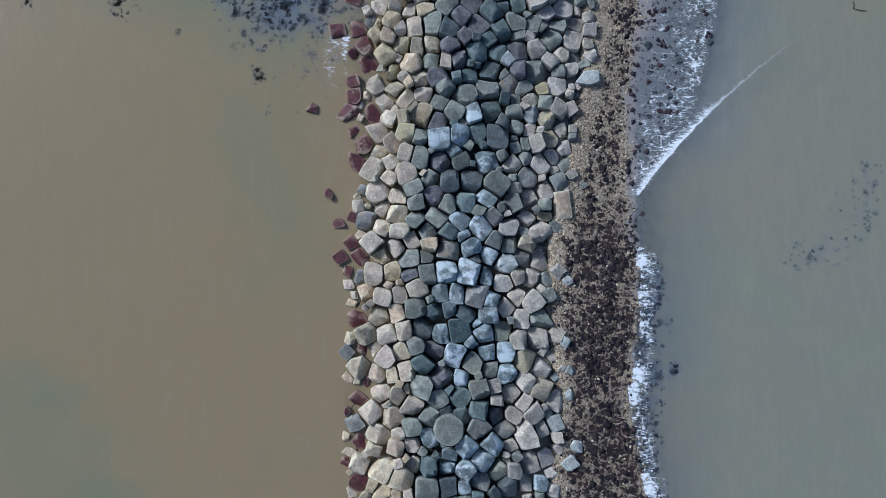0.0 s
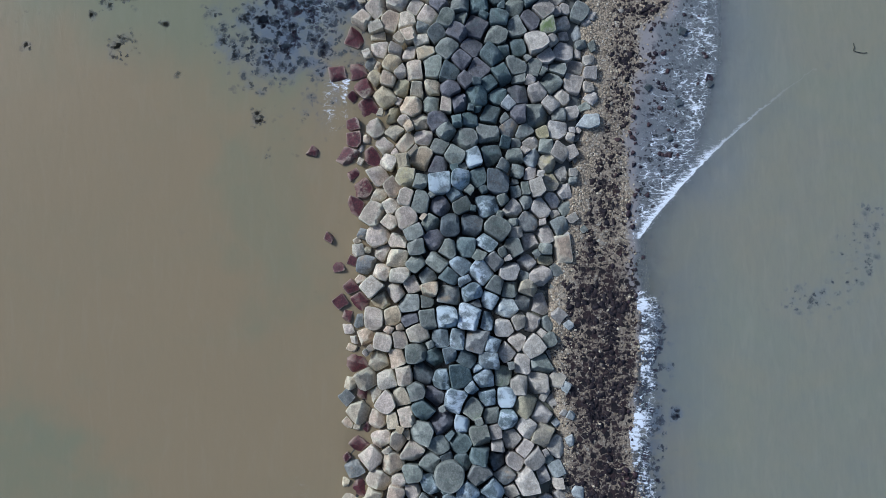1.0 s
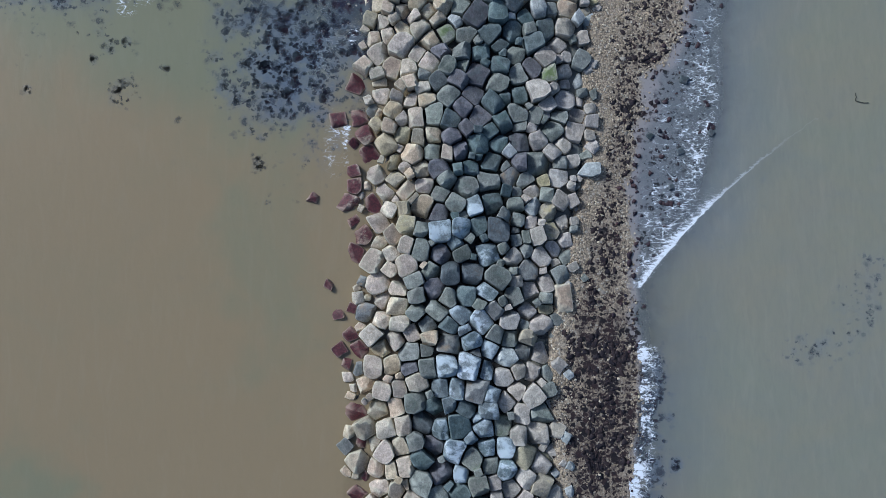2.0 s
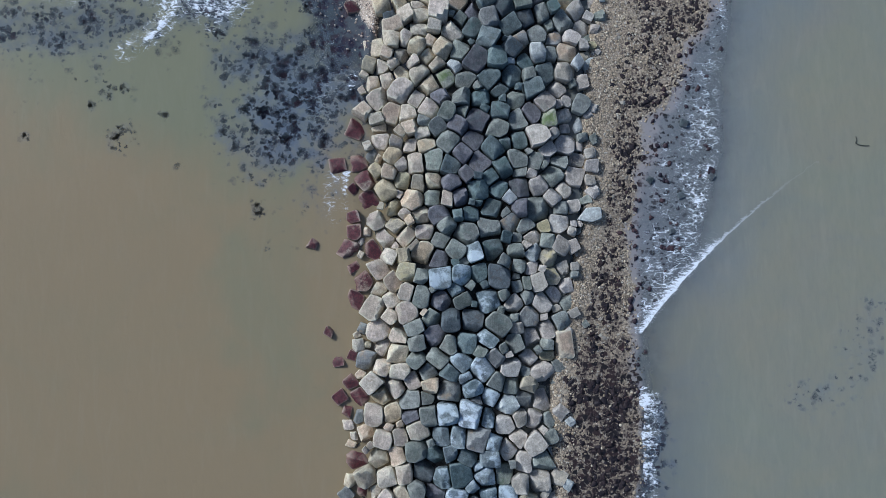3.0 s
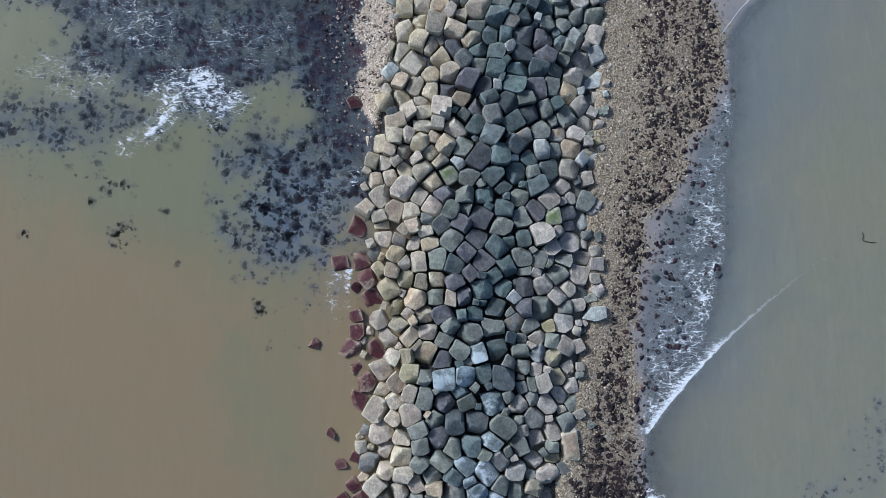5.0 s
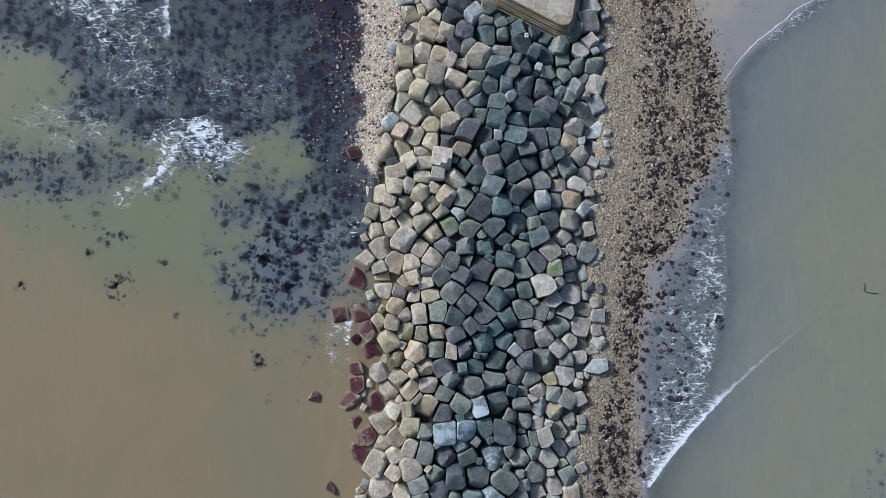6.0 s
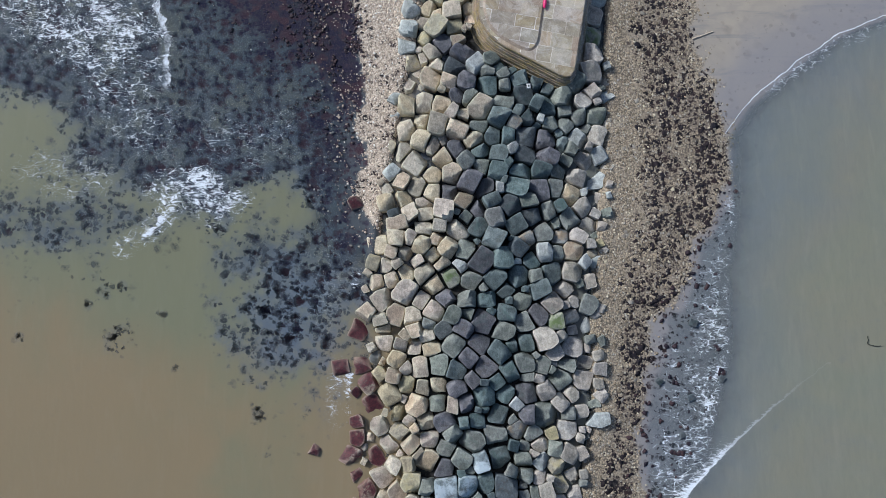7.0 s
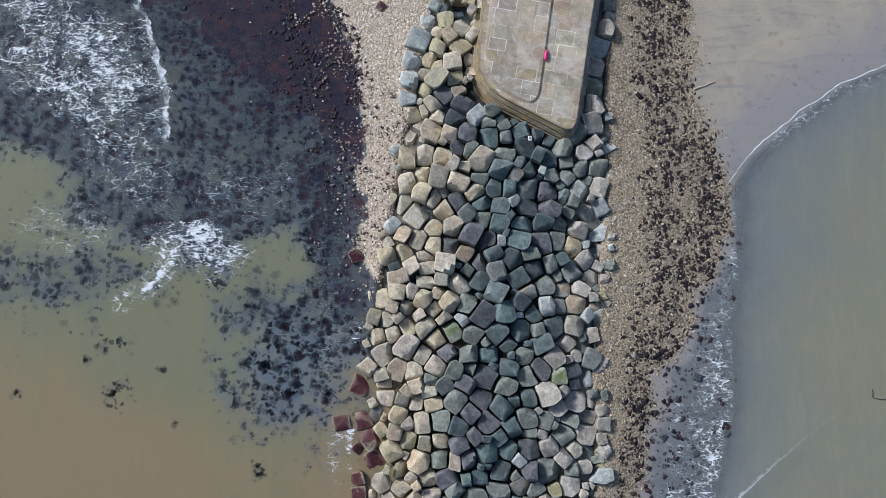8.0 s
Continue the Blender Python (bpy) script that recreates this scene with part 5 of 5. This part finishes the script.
course((-4.11, 43.79, 0.49, "b"), (0.99, 43.87, 0.66, "p"), (13.28, 43.94, 0.49, "b"), (12.07, 44.09, 0.57, "-"), (8.44, 44.38, 0.49, "-"), (4.81,
       44.66, 0.57, "-"), (3.47, 44.67, 0.90, "-"), (7.40, 44.79, 0.53, "-"), (10.58, 44.98, 0.74, "-"), (1.72, 45.02, 0.78, "p"), (0.28, 45.07, 0.70, "-"),
       (6.05, 45.09, 0.82, "-"), (-3.05, 45.13, 0.94, "-"), (13.65, 45.26, 0.74, "-"), (-1.17, 45.35, 0.90, "-"), (4.72, 45.57, 0.53, "-"), (3.48, 45.73,
       0.57, "-"), (5.55, 45.78, 0.41, "-"), (12.01, 45.80, 0.78, "-"), (-2.42, 45.85, 0.41, "-"), (4.31, 46.15, 0.53, "-"), (0.80, 46.23, 0.90, "d"))
course((13.35, 46.42, 0.29, "b"), (2.46, 46.50, 0.78, "b"), (-0.65, 46.51, 0.66, "-"), (3.80, 46.79, 0.66, "-"), (-2.84, 46.86, 0.94, "y"), (-1.90,
       47.12, 0.53, "-"), (12.16, 47.42, 0.78, "-"), (1.54, 47.49, 0.98, "p"), (-1.06, 47.61, 0.78, "-"), (-3.17, 48.21, 0.82, "b"), (-0.33, 48.44, 0.86,
       "p"), (1.03, 48.59, 0.66, "-"), (-1.58, 48.85, 0.53, "y"), (12.31, 49.04, 0.78, "G"), (-0.84, 49.68, 0.94, "y"), (0.79, 49.70, 0.70, "y"), (-3.06,
       49.75, 0.74, "b"), (-1.68, 50.19, 0.53, "-"), (12.46, 50.68, 0.74, "-"), (-0.73, 51.00, 0.53, "-"), (0.53, 51.03, 0.78, "-"), (-1.26, 51.37, 0.61,
       "-"))
course((-2.74, 51.51, 0.86, "b"), (1.27, 52.42, 0.70, "y"), (-0.62, 52.44, 0.61, "y"), (12.95, 52.46, 0.82, "b"), (-2.21, 53.06, 1.02, "b"), (0.44,
       53.47, 0.57, "-"), (-0.61, 53.78, 0.49, "-"), (13.44, 54.04, 0.70, "-"), (1.39, 54.08, 0.74, "-"), (-1.46, 54.78, 0.74, "b"), (0.03, 54.85, 0.70,
       "y"), (13.81, 55.03, 0.53, "-"), (-0.07, 55.99, 0.37, "b"), (13.84, 56.07, 0.57, "-"), (-0.71, 56.18, 0.53, "b"))

# the mound goes on beyond what was seen, south and along the pier
for y0, y1 in ((-27.0, -15.9),):
    y = y0
    while y < y1:
        x = mound_left(y) + rng.uniform(0, 1)
        while x < mound_right(y):
            COURSES.append((x + rng.uniform(-0.15, 0.15), y + rng.uniform(-0.3, 0.3), rng.uniform(0.65, 0.95), "-"))
            x += 1.7
        y += 1.65


# lone boulders in the shallows and on the shingle
course((-10.4, 15.5, 0.45, "r"), (-9.1, 8.45, 0.40, "r"), (-7.4, 35.2, 0.6, "r"), (19.8, 25.2, 0.36, "d"), (19.4, 19.3, 0.30, "d"), (21.9, 20.8, 0.28, "d"),
       (-5.3, 56.2, 0.42, "r"), (16.9, 20.6, 0.28, "d"), (18.6, 16.4, 0.26, "d"))

# smaller stones wedged into the gaps
for _ in range(5000):
    y = rng.uniform(-26, 57.5)
    x = rng.uniform(float(mound_left(y)) - 0.2, float(mound_right(y)) + 0.1)
    near = min((math.hypot(u - x, v - y) - 0.98 * s for u, v, s, _ in COURSES if abs(u - x) < 3 and abs(v - y) < 3), default=1)
    if near > 0.2 and not (y > 45.5 and x > 9) and not (y > 44 and -0.55 < (x - 2.3) * 0.97 - (y - 48) * 0.2 and x < 9.6 + 0.25 * (y - 45)):
        COURSES.append((x, y, min(near + 0.06, 0.55), "-"))


def ride(i):
    """How high a stone sits among its neighbours, -1 to 1."""
    return random.Random(9000 + i).uniform(-1, 1)


def outlines(seeds):
    """Each stone's outline: a squared block turned to face its neighbours, filling the room that they leave it."""
    shapes = []
    for i, (x, y, r, look_) in enumerate(seeds):
        g = random.Random(1000 + i)
        near = []
        for j, (u, v, s, _) in enumerate(seeds):
            if i != j and abs(u - x) < 3.2 and abs(v - y) < 3.2:
                d = math.hypot(u - x, v - y)
                if 0.05 < d < 1.6 * (r + s):
                    room = (d * d + r * r - s * s) / (2 * d)
                    near.append((math.atan2(v - y, u - x), min(max(room, 0.45 * r), d), d / (r + s)))
        if look_ == "R":
            poly = [(1.1 * r * math.cos(0.524 * k), 1.1 * r * math.sin(0.524 * k)) for k in range(12)]
        elif look_ == "K":
            poly = [(r * u, r * v) for u, v in ((-1.1, -0.55), (0.2, -0.75), (1.05, -0.45), (1.0, 0.55), (-0.3, 0.5))]
        elif look_ == "L":
            poly = [(0.80 * r * u - 0.12 * v, 1.38 * r * v + 0.08 * u) for u, v in ((-1, -1), (1, -1), (1, 1), (-1, 1))]
        else:
            c4 = sum(math.cos(4 * a) / q ** 4 for a, _, q in near) + 0.2 * g.uniform(-1, 1)
            s4 = sum(math.sin(4 * a) / q ** 4 for a, _, q in near) + 0.2 * g.uniform(-1, 1)
            face = math.atan2(s4, c4) / 4
            big = 2.2 * r
            poly = [(big, big), (-big, big), (-big, -big), (big, -big)]
            for k in range(4):
                way = face + k * math.pi / 2 + 0.16 * g.uniform(-1, 1)
                room = min([q / max(math.cos(a - way), 0.5) for a, q, _ in near if math.cos(a - way) > 0.8], default=0.95 * r)
                room = min(max(room, 0.78 * r), 1.12 * r) * g.uniform(0.93, 1.0)
                poly = clip(poly, math.cos(way), math.sin(way), room) or poly
            if g.random() < 0.6:                    # a corner struck off
                way = face + (g.randrange(4) + 0.5) * math.pi / 2 + 0.3 * g.uniform(-1, 1)
                poly = clip(poly, math.cos(way), math.sin(way), r * g.uniform(0.98, 1.2)) or poly
            for a, room, _ in near:                 # corners may ride over the neighbours, faces butt
                corner = abs(math.sin(2 * (a - face)))
                poly = clip(poly, math.cos(a), math.sin(a), room + r * (0.10 * ride(i) - 0.07 + 0.16 * corner + g.uniform(-0.06, 0.05))) or poly
        # no slivers: corners closer than a hand are one
        kept = [p for p, q in zip(poly, poly[1:] + poly[:1]) if math.hypot(p[0] - q[0], p[1] - q[1]) > 0.1 * r]
        shapes.append(kept if look_ != "R" else poly)
    return shapes


def look_of(x, y, code, g):
    """Which kind of stone lies there: buff on the west slope, dark on the crest, grey to the east."""
    if code not in "-RLK":
        return code
    if code == "R":
        return "mid"
    if code == "L":
        return "t"
    if code == "K":
        return "b"
    t = float(across(x, y)) + g.uniform(-0.05, 0.05)
    hi = float(np.interp(y, (-15, 0, 15, 30, 45, 57), (0.66, 0.68, 0.72, 0.80, 0.84, 0.86)))
    lo = float(np.interp(y, (-15, 0, 15, 30, 45, 57), (0.36, 0.34, 0.36, 0.38, 0.40, 0.42)))
    if t < 0.07 and y < 26:
        return g.choice(("r", "r", "tan", "tan", "khaki", "o"))
    if t < lo - 0.08:
        return "khaki" if y + g.uniform(-9, 9) > 22 else "tan"
    if t < lo:
        return g.choice(("tan", "mid"))
    if t < lo + 0.09:
        return g.choice(("mid", "slate", "mid"))
    if t < hi - 0.1:
        return "slate" if g.random() < 0.8 else "mid"
    if t < hi:
        return g.choice(("slate", "mid", "mid"))
    return "grey" if g.random() < 0.75 else "mid"


LABELS = {"d": "dark smooth boulder lying alone on the shore", "r": "boulder wrapped in dark red weed at the water's edge", "b": "pale blue-grey stone lying loose on the gravel",
          "-": "loose squared stone on the gravel beside the mound"}
west = thing("stone_slope", (-5.0, 20, 0), "sloping bank of buff quarried stone blocks in the sea", "breakwater", "banks of the breakwater")
crest = thing("stone_crest", (2.5, 20, 0), "dark slate-grey crest of piled quarried stone blocks", "breakwater", "banks of the breakwater")
east = thing("stone_slope", (9.5, 20, 0), "sloping bank of grey quarried stone blocks above gravel", "breakwater", "banks of the breakwater")


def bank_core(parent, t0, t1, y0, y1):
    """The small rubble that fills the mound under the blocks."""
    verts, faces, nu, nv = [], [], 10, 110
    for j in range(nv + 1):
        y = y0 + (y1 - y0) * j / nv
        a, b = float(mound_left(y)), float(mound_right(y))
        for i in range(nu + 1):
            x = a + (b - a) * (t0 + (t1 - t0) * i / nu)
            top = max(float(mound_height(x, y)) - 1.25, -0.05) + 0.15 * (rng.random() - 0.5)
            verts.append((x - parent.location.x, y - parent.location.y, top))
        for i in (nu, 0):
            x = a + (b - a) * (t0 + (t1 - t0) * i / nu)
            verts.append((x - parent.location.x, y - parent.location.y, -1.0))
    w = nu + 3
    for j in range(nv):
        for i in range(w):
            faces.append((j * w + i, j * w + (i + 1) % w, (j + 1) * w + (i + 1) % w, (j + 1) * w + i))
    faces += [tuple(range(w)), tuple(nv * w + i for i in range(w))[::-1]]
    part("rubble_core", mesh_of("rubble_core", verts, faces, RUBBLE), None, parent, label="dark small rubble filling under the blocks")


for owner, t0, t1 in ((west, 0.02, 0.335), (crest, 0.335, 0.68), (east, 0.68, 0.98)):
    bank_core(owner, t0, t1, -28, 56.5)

for i, ((sx, sy, sr, code), shape) in enumerate(zip(COURSES, outlines(COURSES))):
    g = random.Random(5000 + i)
    t = float(across(sx, sy))
    if len(shape) < 3:
        continue
    inside = 0.0 < t < 1.0
    rest = float(mound_height(sx, sy)) if inside else float(bed_height(np.float64(sx), np.float64(sy)))
    high = sr * g.uniform(1.05, 1.45)
    base = rest - high + 0.45 * ride(i) + g.uniform(-0.1, 0.1) if inside else max(rest, -0.05) - 0.45 * high
    if code == "r":
        base = g.uniform(0.1, 0.4) - high
    if code in "KL":                                # slabs lying clear on the gravel
        base = float(bed_height(np.float64(mound_right(sy) + 0.5), np.float64(sy))) + 0.4 - high
    if code in "wWR" and inside:
        base += 0.2 if code != "R" else 0.35
    kind_ = look_of(sx, sy, code, g)
    bm = stone_mesh(shape, high, 0.8 * sr, g, 1.6 if code == "R" else 1.0, code not in "RK")
    if inside:
        owner = west if t < 0.335 else crest if t < 0.68 else east
        part("stone", bm, STONE[kind_], owner, (sx - owner.location.x, sy - owner.location.y, base))
    else:
        name = "boulder" if kind_ in "rd" else "beach_stone"
        ob = part(name, bm, STONE[kind_], None, (sx, sy, base))
        tagged(ob, LABELS.get(kind_, LABELS["-"]), "boulder" if kind_ in "rd" else "stone", "loose stones by the mound")


# ---- the pier head ----
def rounded(corners, per=6):
    """An outline from corners (x, y, radius), anticlockwise."""
    out = []
    n = len(corners)
    for i, (x, y, r) in enumerate(corners):
        p, a, b = Vector((x, y)), Vector(corners[i - 1][:2]), Vector(corners[(i + 1) % n][:2])
        if r == 0:
            out.append((x, y))
            continue
        d0, d1 = (a - p).normalized(), (b - p).normalized()
        s, e = p + d0 * r, p + d1 * r
        for k in range(per + 1):
            q = k / per
            m = s * (1 - q) ** 2 + p * 2 * q * (1 - q) + e * q * q
            out.append((m.x, m.y))
    return out


def grown(outline, d):
    """An anticlockwise convex outline moved outward by d."""
    n, out = len(outline), []
    for i in range(n):
        p, a, b = Vector(outline[i]), Vector(outline[i - 1]), Vector(outline[(i + 1) % n])
        e0, e1 = (p - a).normalized(), (b - p).normalized()
        nn = (Vector((e0.y, -e0.x)) + Vector((e1.y, -e1.x))).normalized()
        cosine = max(0.5, nn.dot(Vector((e0.y, -e0.x))))
        out.append((p.x + nn.x * d / cosine, p.y + nn.y * d / cosine))
    return out


def prism(outline, z0, z1, slope=0.0):
    bm = bmesh.new()
    top = outline if slope == 0 else grown(outline, -slope)
    lo = [bm.verts.new((x, y, z0)) for x, y in outline]
    up = [bm.verts.new((x, y, z1)) for x, y in top]
    n = len(outline)
    for i in range(n):
        bm.faces.new((lo[i], lo[(i + 1) % n], up[(i + 1) % n], up[i]))
    bm.faces.new(up), bm.faces.new(lo[::-1])
    return bm


DECK_Z, RISE = 2.25, 0.14
HEAD = rounded([(2.45, 48.8, 2.8), (10.25, 44.6, 1.25), (16.1, 78, 0), (6.1, 78, 0)], 6)
UPPER = rounded([(2.75, 49.1, 2.5), (7.45, 46.35, 2.0), (12.55, 78, 0), (6.4, 78, 0)], 8)
pier = thing("stone_pier", (7, 50, 0), "old masonry pier head with lichened walls and slab paving", "pier")
px, py = pier.location.x, pier.location.y


def local(outline):
    return [(x - px, y - py) for x, y in outline]


part("pier_core", prism(local(grown(HEAD, -0.12)), -1.0, DECK_Z - 0.009), MORTAR, pier, label="pale lime mortar bedding")
part("raised_core", prism(local(UPPER), DECK_Z - 0.03, DECK_Z + RISE - 0.012, 0.26), DECK, pier, label="worn edge of the raised deck")
part("mortar_bed", prism(local(grown(UPPER, -0.30)), DECK_Z + RISE - 0.04, DECK_Z + RISE - 0.009), MORTAR, pier, label="pale lime mortar in the joints")


def wall_courses(outline, z_top, count, thick, batter, longest, until):
    """Rings of walling blocks, each course a little further out than the one above."""
    for c in range(count):
        z1 = z_top - c * thick
        ring_in, ring_out = grown(outline, batter * c - 0.25), grown(outline, batter * c + rng.uniform(-0.05, 0.05))
        pts = []
        # walk the west side, the head and the east side, as far as the view reaches
        path_out = [ring_out[-1]] + [ring_out[i] for i in range(len(outline) - 1)]
        path_in = [ring_in[-1]] + [ring_in[i] for i in range(len(outline) - 1)]
        for (a, b), (p, q) in zip(zip(path_out, path_out[1:]), zip(path_in, path_in[1:])):
            length = math.hypot(b[0] - a[0], b[1] - a[1])
            bits = max(1, round(length / (longest * rng.uniform(0.8, 1.35))))
            off = 0.0 if bits == 1 else 0.5 * (c % 2) / bits
            stops = sorted({0.0, 1.0, *[min(max((k + 0.0) / bits + off, 0.0), 1.0) for k in range(bits + 1)]})
            for s, e in zip(stops, stops[1:]):
                if e - s < 1e-3:
                    continue
                gap = min(0.003 / max(length, 0.1), 0.2 * (e - s))
                f = lambda u, v, w: (u[0] + (v[0] - u[0]) * w - px, u[1] + (v[1] - u[1]) * w - py)
                quad = [f(a, b, s + gap), f(a, b, e - gap), f(p, q, e - gap), f(p, q, s + gap)]
                if min(k[1] for k in quad) + py > until:
                    continue
                pts.append(quad)
        for quad in pts:
            bm = bmesh.new()
            lo = [bm.verts.new((x, y, z1 - thick + 0.012)) for x, y in quad]
            d = rng.uniform(-0.02, 0.03)
            up = [bm.verts.new((x, y, z1 - abs(d) * 0.3)) for x, y in quad]
            for k in range(4):
                bm.faces.new((lo[k], lo[(k + 1) % 4], up[(k + 1) % 4], up[k]))
            bm.faces.new(up), bm.faces.new(lo[::-1])
            bmesh.ops.bevel(bm, geom=[e for e in bm.edges if all(v.co.z > z1 - 0.5 * thick for v in e.verts)], offset=0.03, segments=1, affect="EDGES")
            bm.normal_update()
            seaward = quad[1][1] - quad[0][1] > 0.5 * math.hypot(quad[1][0] - quad[0][0], quad[1][1] - quad[0][1])
            part("block", bm, DECK if seaward else WALLING, pier)


wall_courses(HEAD, DECK_Z - 0.03, 13, 0.185, 0.075, 1.25, 62)


def paving(outline, z, axis, row, seed, until):
    """Slabs in rows across the pier, cut to the deck's outline."""
    g = random.Random(seed)
    c, s = math.cos(axis), math.sin(axis)
    v = 43.0
    while v < until:
        depth = row * g.uniform(0.85, 1.2)
        u = -12 + g.uniform(0, 1.5)
        while u < 12:
            wide = g.uniform(0.9, 2.0)
            gap = g.choice((0.004, 0.008, 0.018, 0.035, 0.05))
            box = [(u + gap, v + gap), (u + wide - gap, v + gap), (u + wide - gap, v + depth - gap), (u + gap, v + depth - gap)]
            poly = [(7 + x * c - (y - 50) * s, 50 + x * s + (y - 50) * c) for x, y in box]
            for (ax, ay), (bx, by) in zip(outline, outline[1:] + outline[:1]):
                d = math.hypot(bx - ax, by - ay)
                if d > 1e-6 and poly:
                    nx, ny = (by - ay) / d, -(bx - ax) / d
                    poly = clip(poly, nx, ny, nx * ax + ny * ay)
            if len(poly) > 2:
                area = 0.5 * abs(sum(a[0] * b[1] - b[0] * a[1] for a, b in zip(poly, poly[1:] + poly[:1])))
                if area > 0.06:
                    mx, my = sum(p[0] for p in poly) / len(poly), sum(p[1] for p in poly) / len(poly)
                    bm = prism([(x - mx, y - my) for x, y in poly], -0.05, 0.0)
                    part("slab", bm, DECK, pier, (mx - px, my - py, z + g.uniform(-0.008, 0.012)))
            u += wide
        v += depth


AXIS = -0.19
paving(grown(HEAD, -0.04), DECK_Z, AXIS, 1.15, 3, 60)
paving(grown(UPPER, -0.27), DECK_Z + RISE, AXIS, 1.15, 4, 60)

landing = thing("stone_landing", (1.0, 58.6, 0), "low tan masonry step beside the pier wall", "step")
for k in range(3):
    part("ledge", prism([(-1.6 + 0.35 * k, -2.2 + 0.25 * k), (2.6, -2.6 + 0.25 * k), (3.6, 6), (-0.6 + 0.35 * k, 6)], -0.5 if k == 0 else 0.5 + 0.3 * (k - 1), 0.5 + 0.3 * k, 0.04), WALLING, landing)

# ---- small things ----
buoy = thing("float", (8.1, 51.05, DECK_Z + 0.02), "slim bright pink plastic float lying along the step", "float")
bm = bmesh.new()
bmesh.ops.create_uvsphere(bm, u_segments=16, v_segments=10, radius=1.0)
for v in bm.verts:
    v.co = Vector((0.155 * v.co.x, 0.42 * v.co.y * (1 + 0.12 * abs(v.co.y)), 0.15 * v.co.z + 0.15))
for f in bm.faces:
    f.smooth = True
part("shell", bm, PINK, buoy)
bm = bmesh.new()
bmesh.ops.create_cone(bm, cap_ends=True, segments=10, radius1=0.04, radius2=0.03, depth=0.12, matrix=pose(0, 0.52, 0.15, 90, 0, 0))
part("eye", bm, ROPE, buoy, label="dark rope eye")
buoy.rotation_euler.z = AXIS * 0.6

drift = thing("driftwood", (21.6, 49.2, 0.06), "bleached driftwood pole lying on the wet sand", "driftwood")
bm = bmesh.new()
bmesh.ops.create_cone(bm, cap_ends=True, segments=10, radius1=0.07, radius2=0.04, depth=1.9, matrix=pose(0, 0, 0.05, 0, 90, 0))
bmesh.ops.subdivide_edges(bm, edges=[e for e in bm.edges if abs(e.verts[0].co.x - e.verts[1].co.x) > 1], cuts=5)
for v in bm.verts:
    v.co += 0.035 * noise.noise_vector(v.co * 1.4)
part("pole", bm, WOOD, drift)
bm = bmesh.new()
bmesh.ops.create_cone(bm, cap_ends=True, segments=7, radius1=0.03, radius2=0.012, depth=0.35, matrix=pose(0.35, 0.13, 0.06, 0, 90, 50))
part("stub", bm, WOOD, drift)
drift.rotation_euler.z = radians(20)

card = part("tag", prism([(-0.16, -0.2), (0.16, -0.2), (0.16, 0.2), (-0.16, 0.2)], 0, 0.04, 0.03), CREAM, None, (6.75, 44.4, 1.62))
tagged(card, "small white plate with a dark middle on a stone", "plate")
part("middle", prism([(-0.05, -0.07), (0.05, -0.07), (0.05, 0.07), (-0.05, 0.07)], 0.04, 0.05), ROPE, card, label="dark centre mark")

line = bpy.data.curves.new("line", "CURVE")
line.dimensions, line.bevel_depth, line.bevel_resolution = "3D", 0.035, 2
spline = line.splines.new("NURBS")
bends = [(-0.1, 0.75), (-0.15, 0.4), (0.15, 0.25), (-0.25, 0.0), (-0.1, -0.3), (0.5, -0.4), (1.0, -0.55), (1.5, -0.45)]
spline.points.add(len(bends) - 1)
for p, (u, v) in zip(spline.points, bends):
    p.co = (u, v, 0, 1)
spline.use_endpoint_u = True
line.materials.append(ROPE)
rope = new("rope", line)
rope.location = (33.9, 23.6, 0.05)
rope.scale = (0.65, 0.65, 1.0)
tagged(rope, "dark weedy rope end drifting on the sea", "rope")
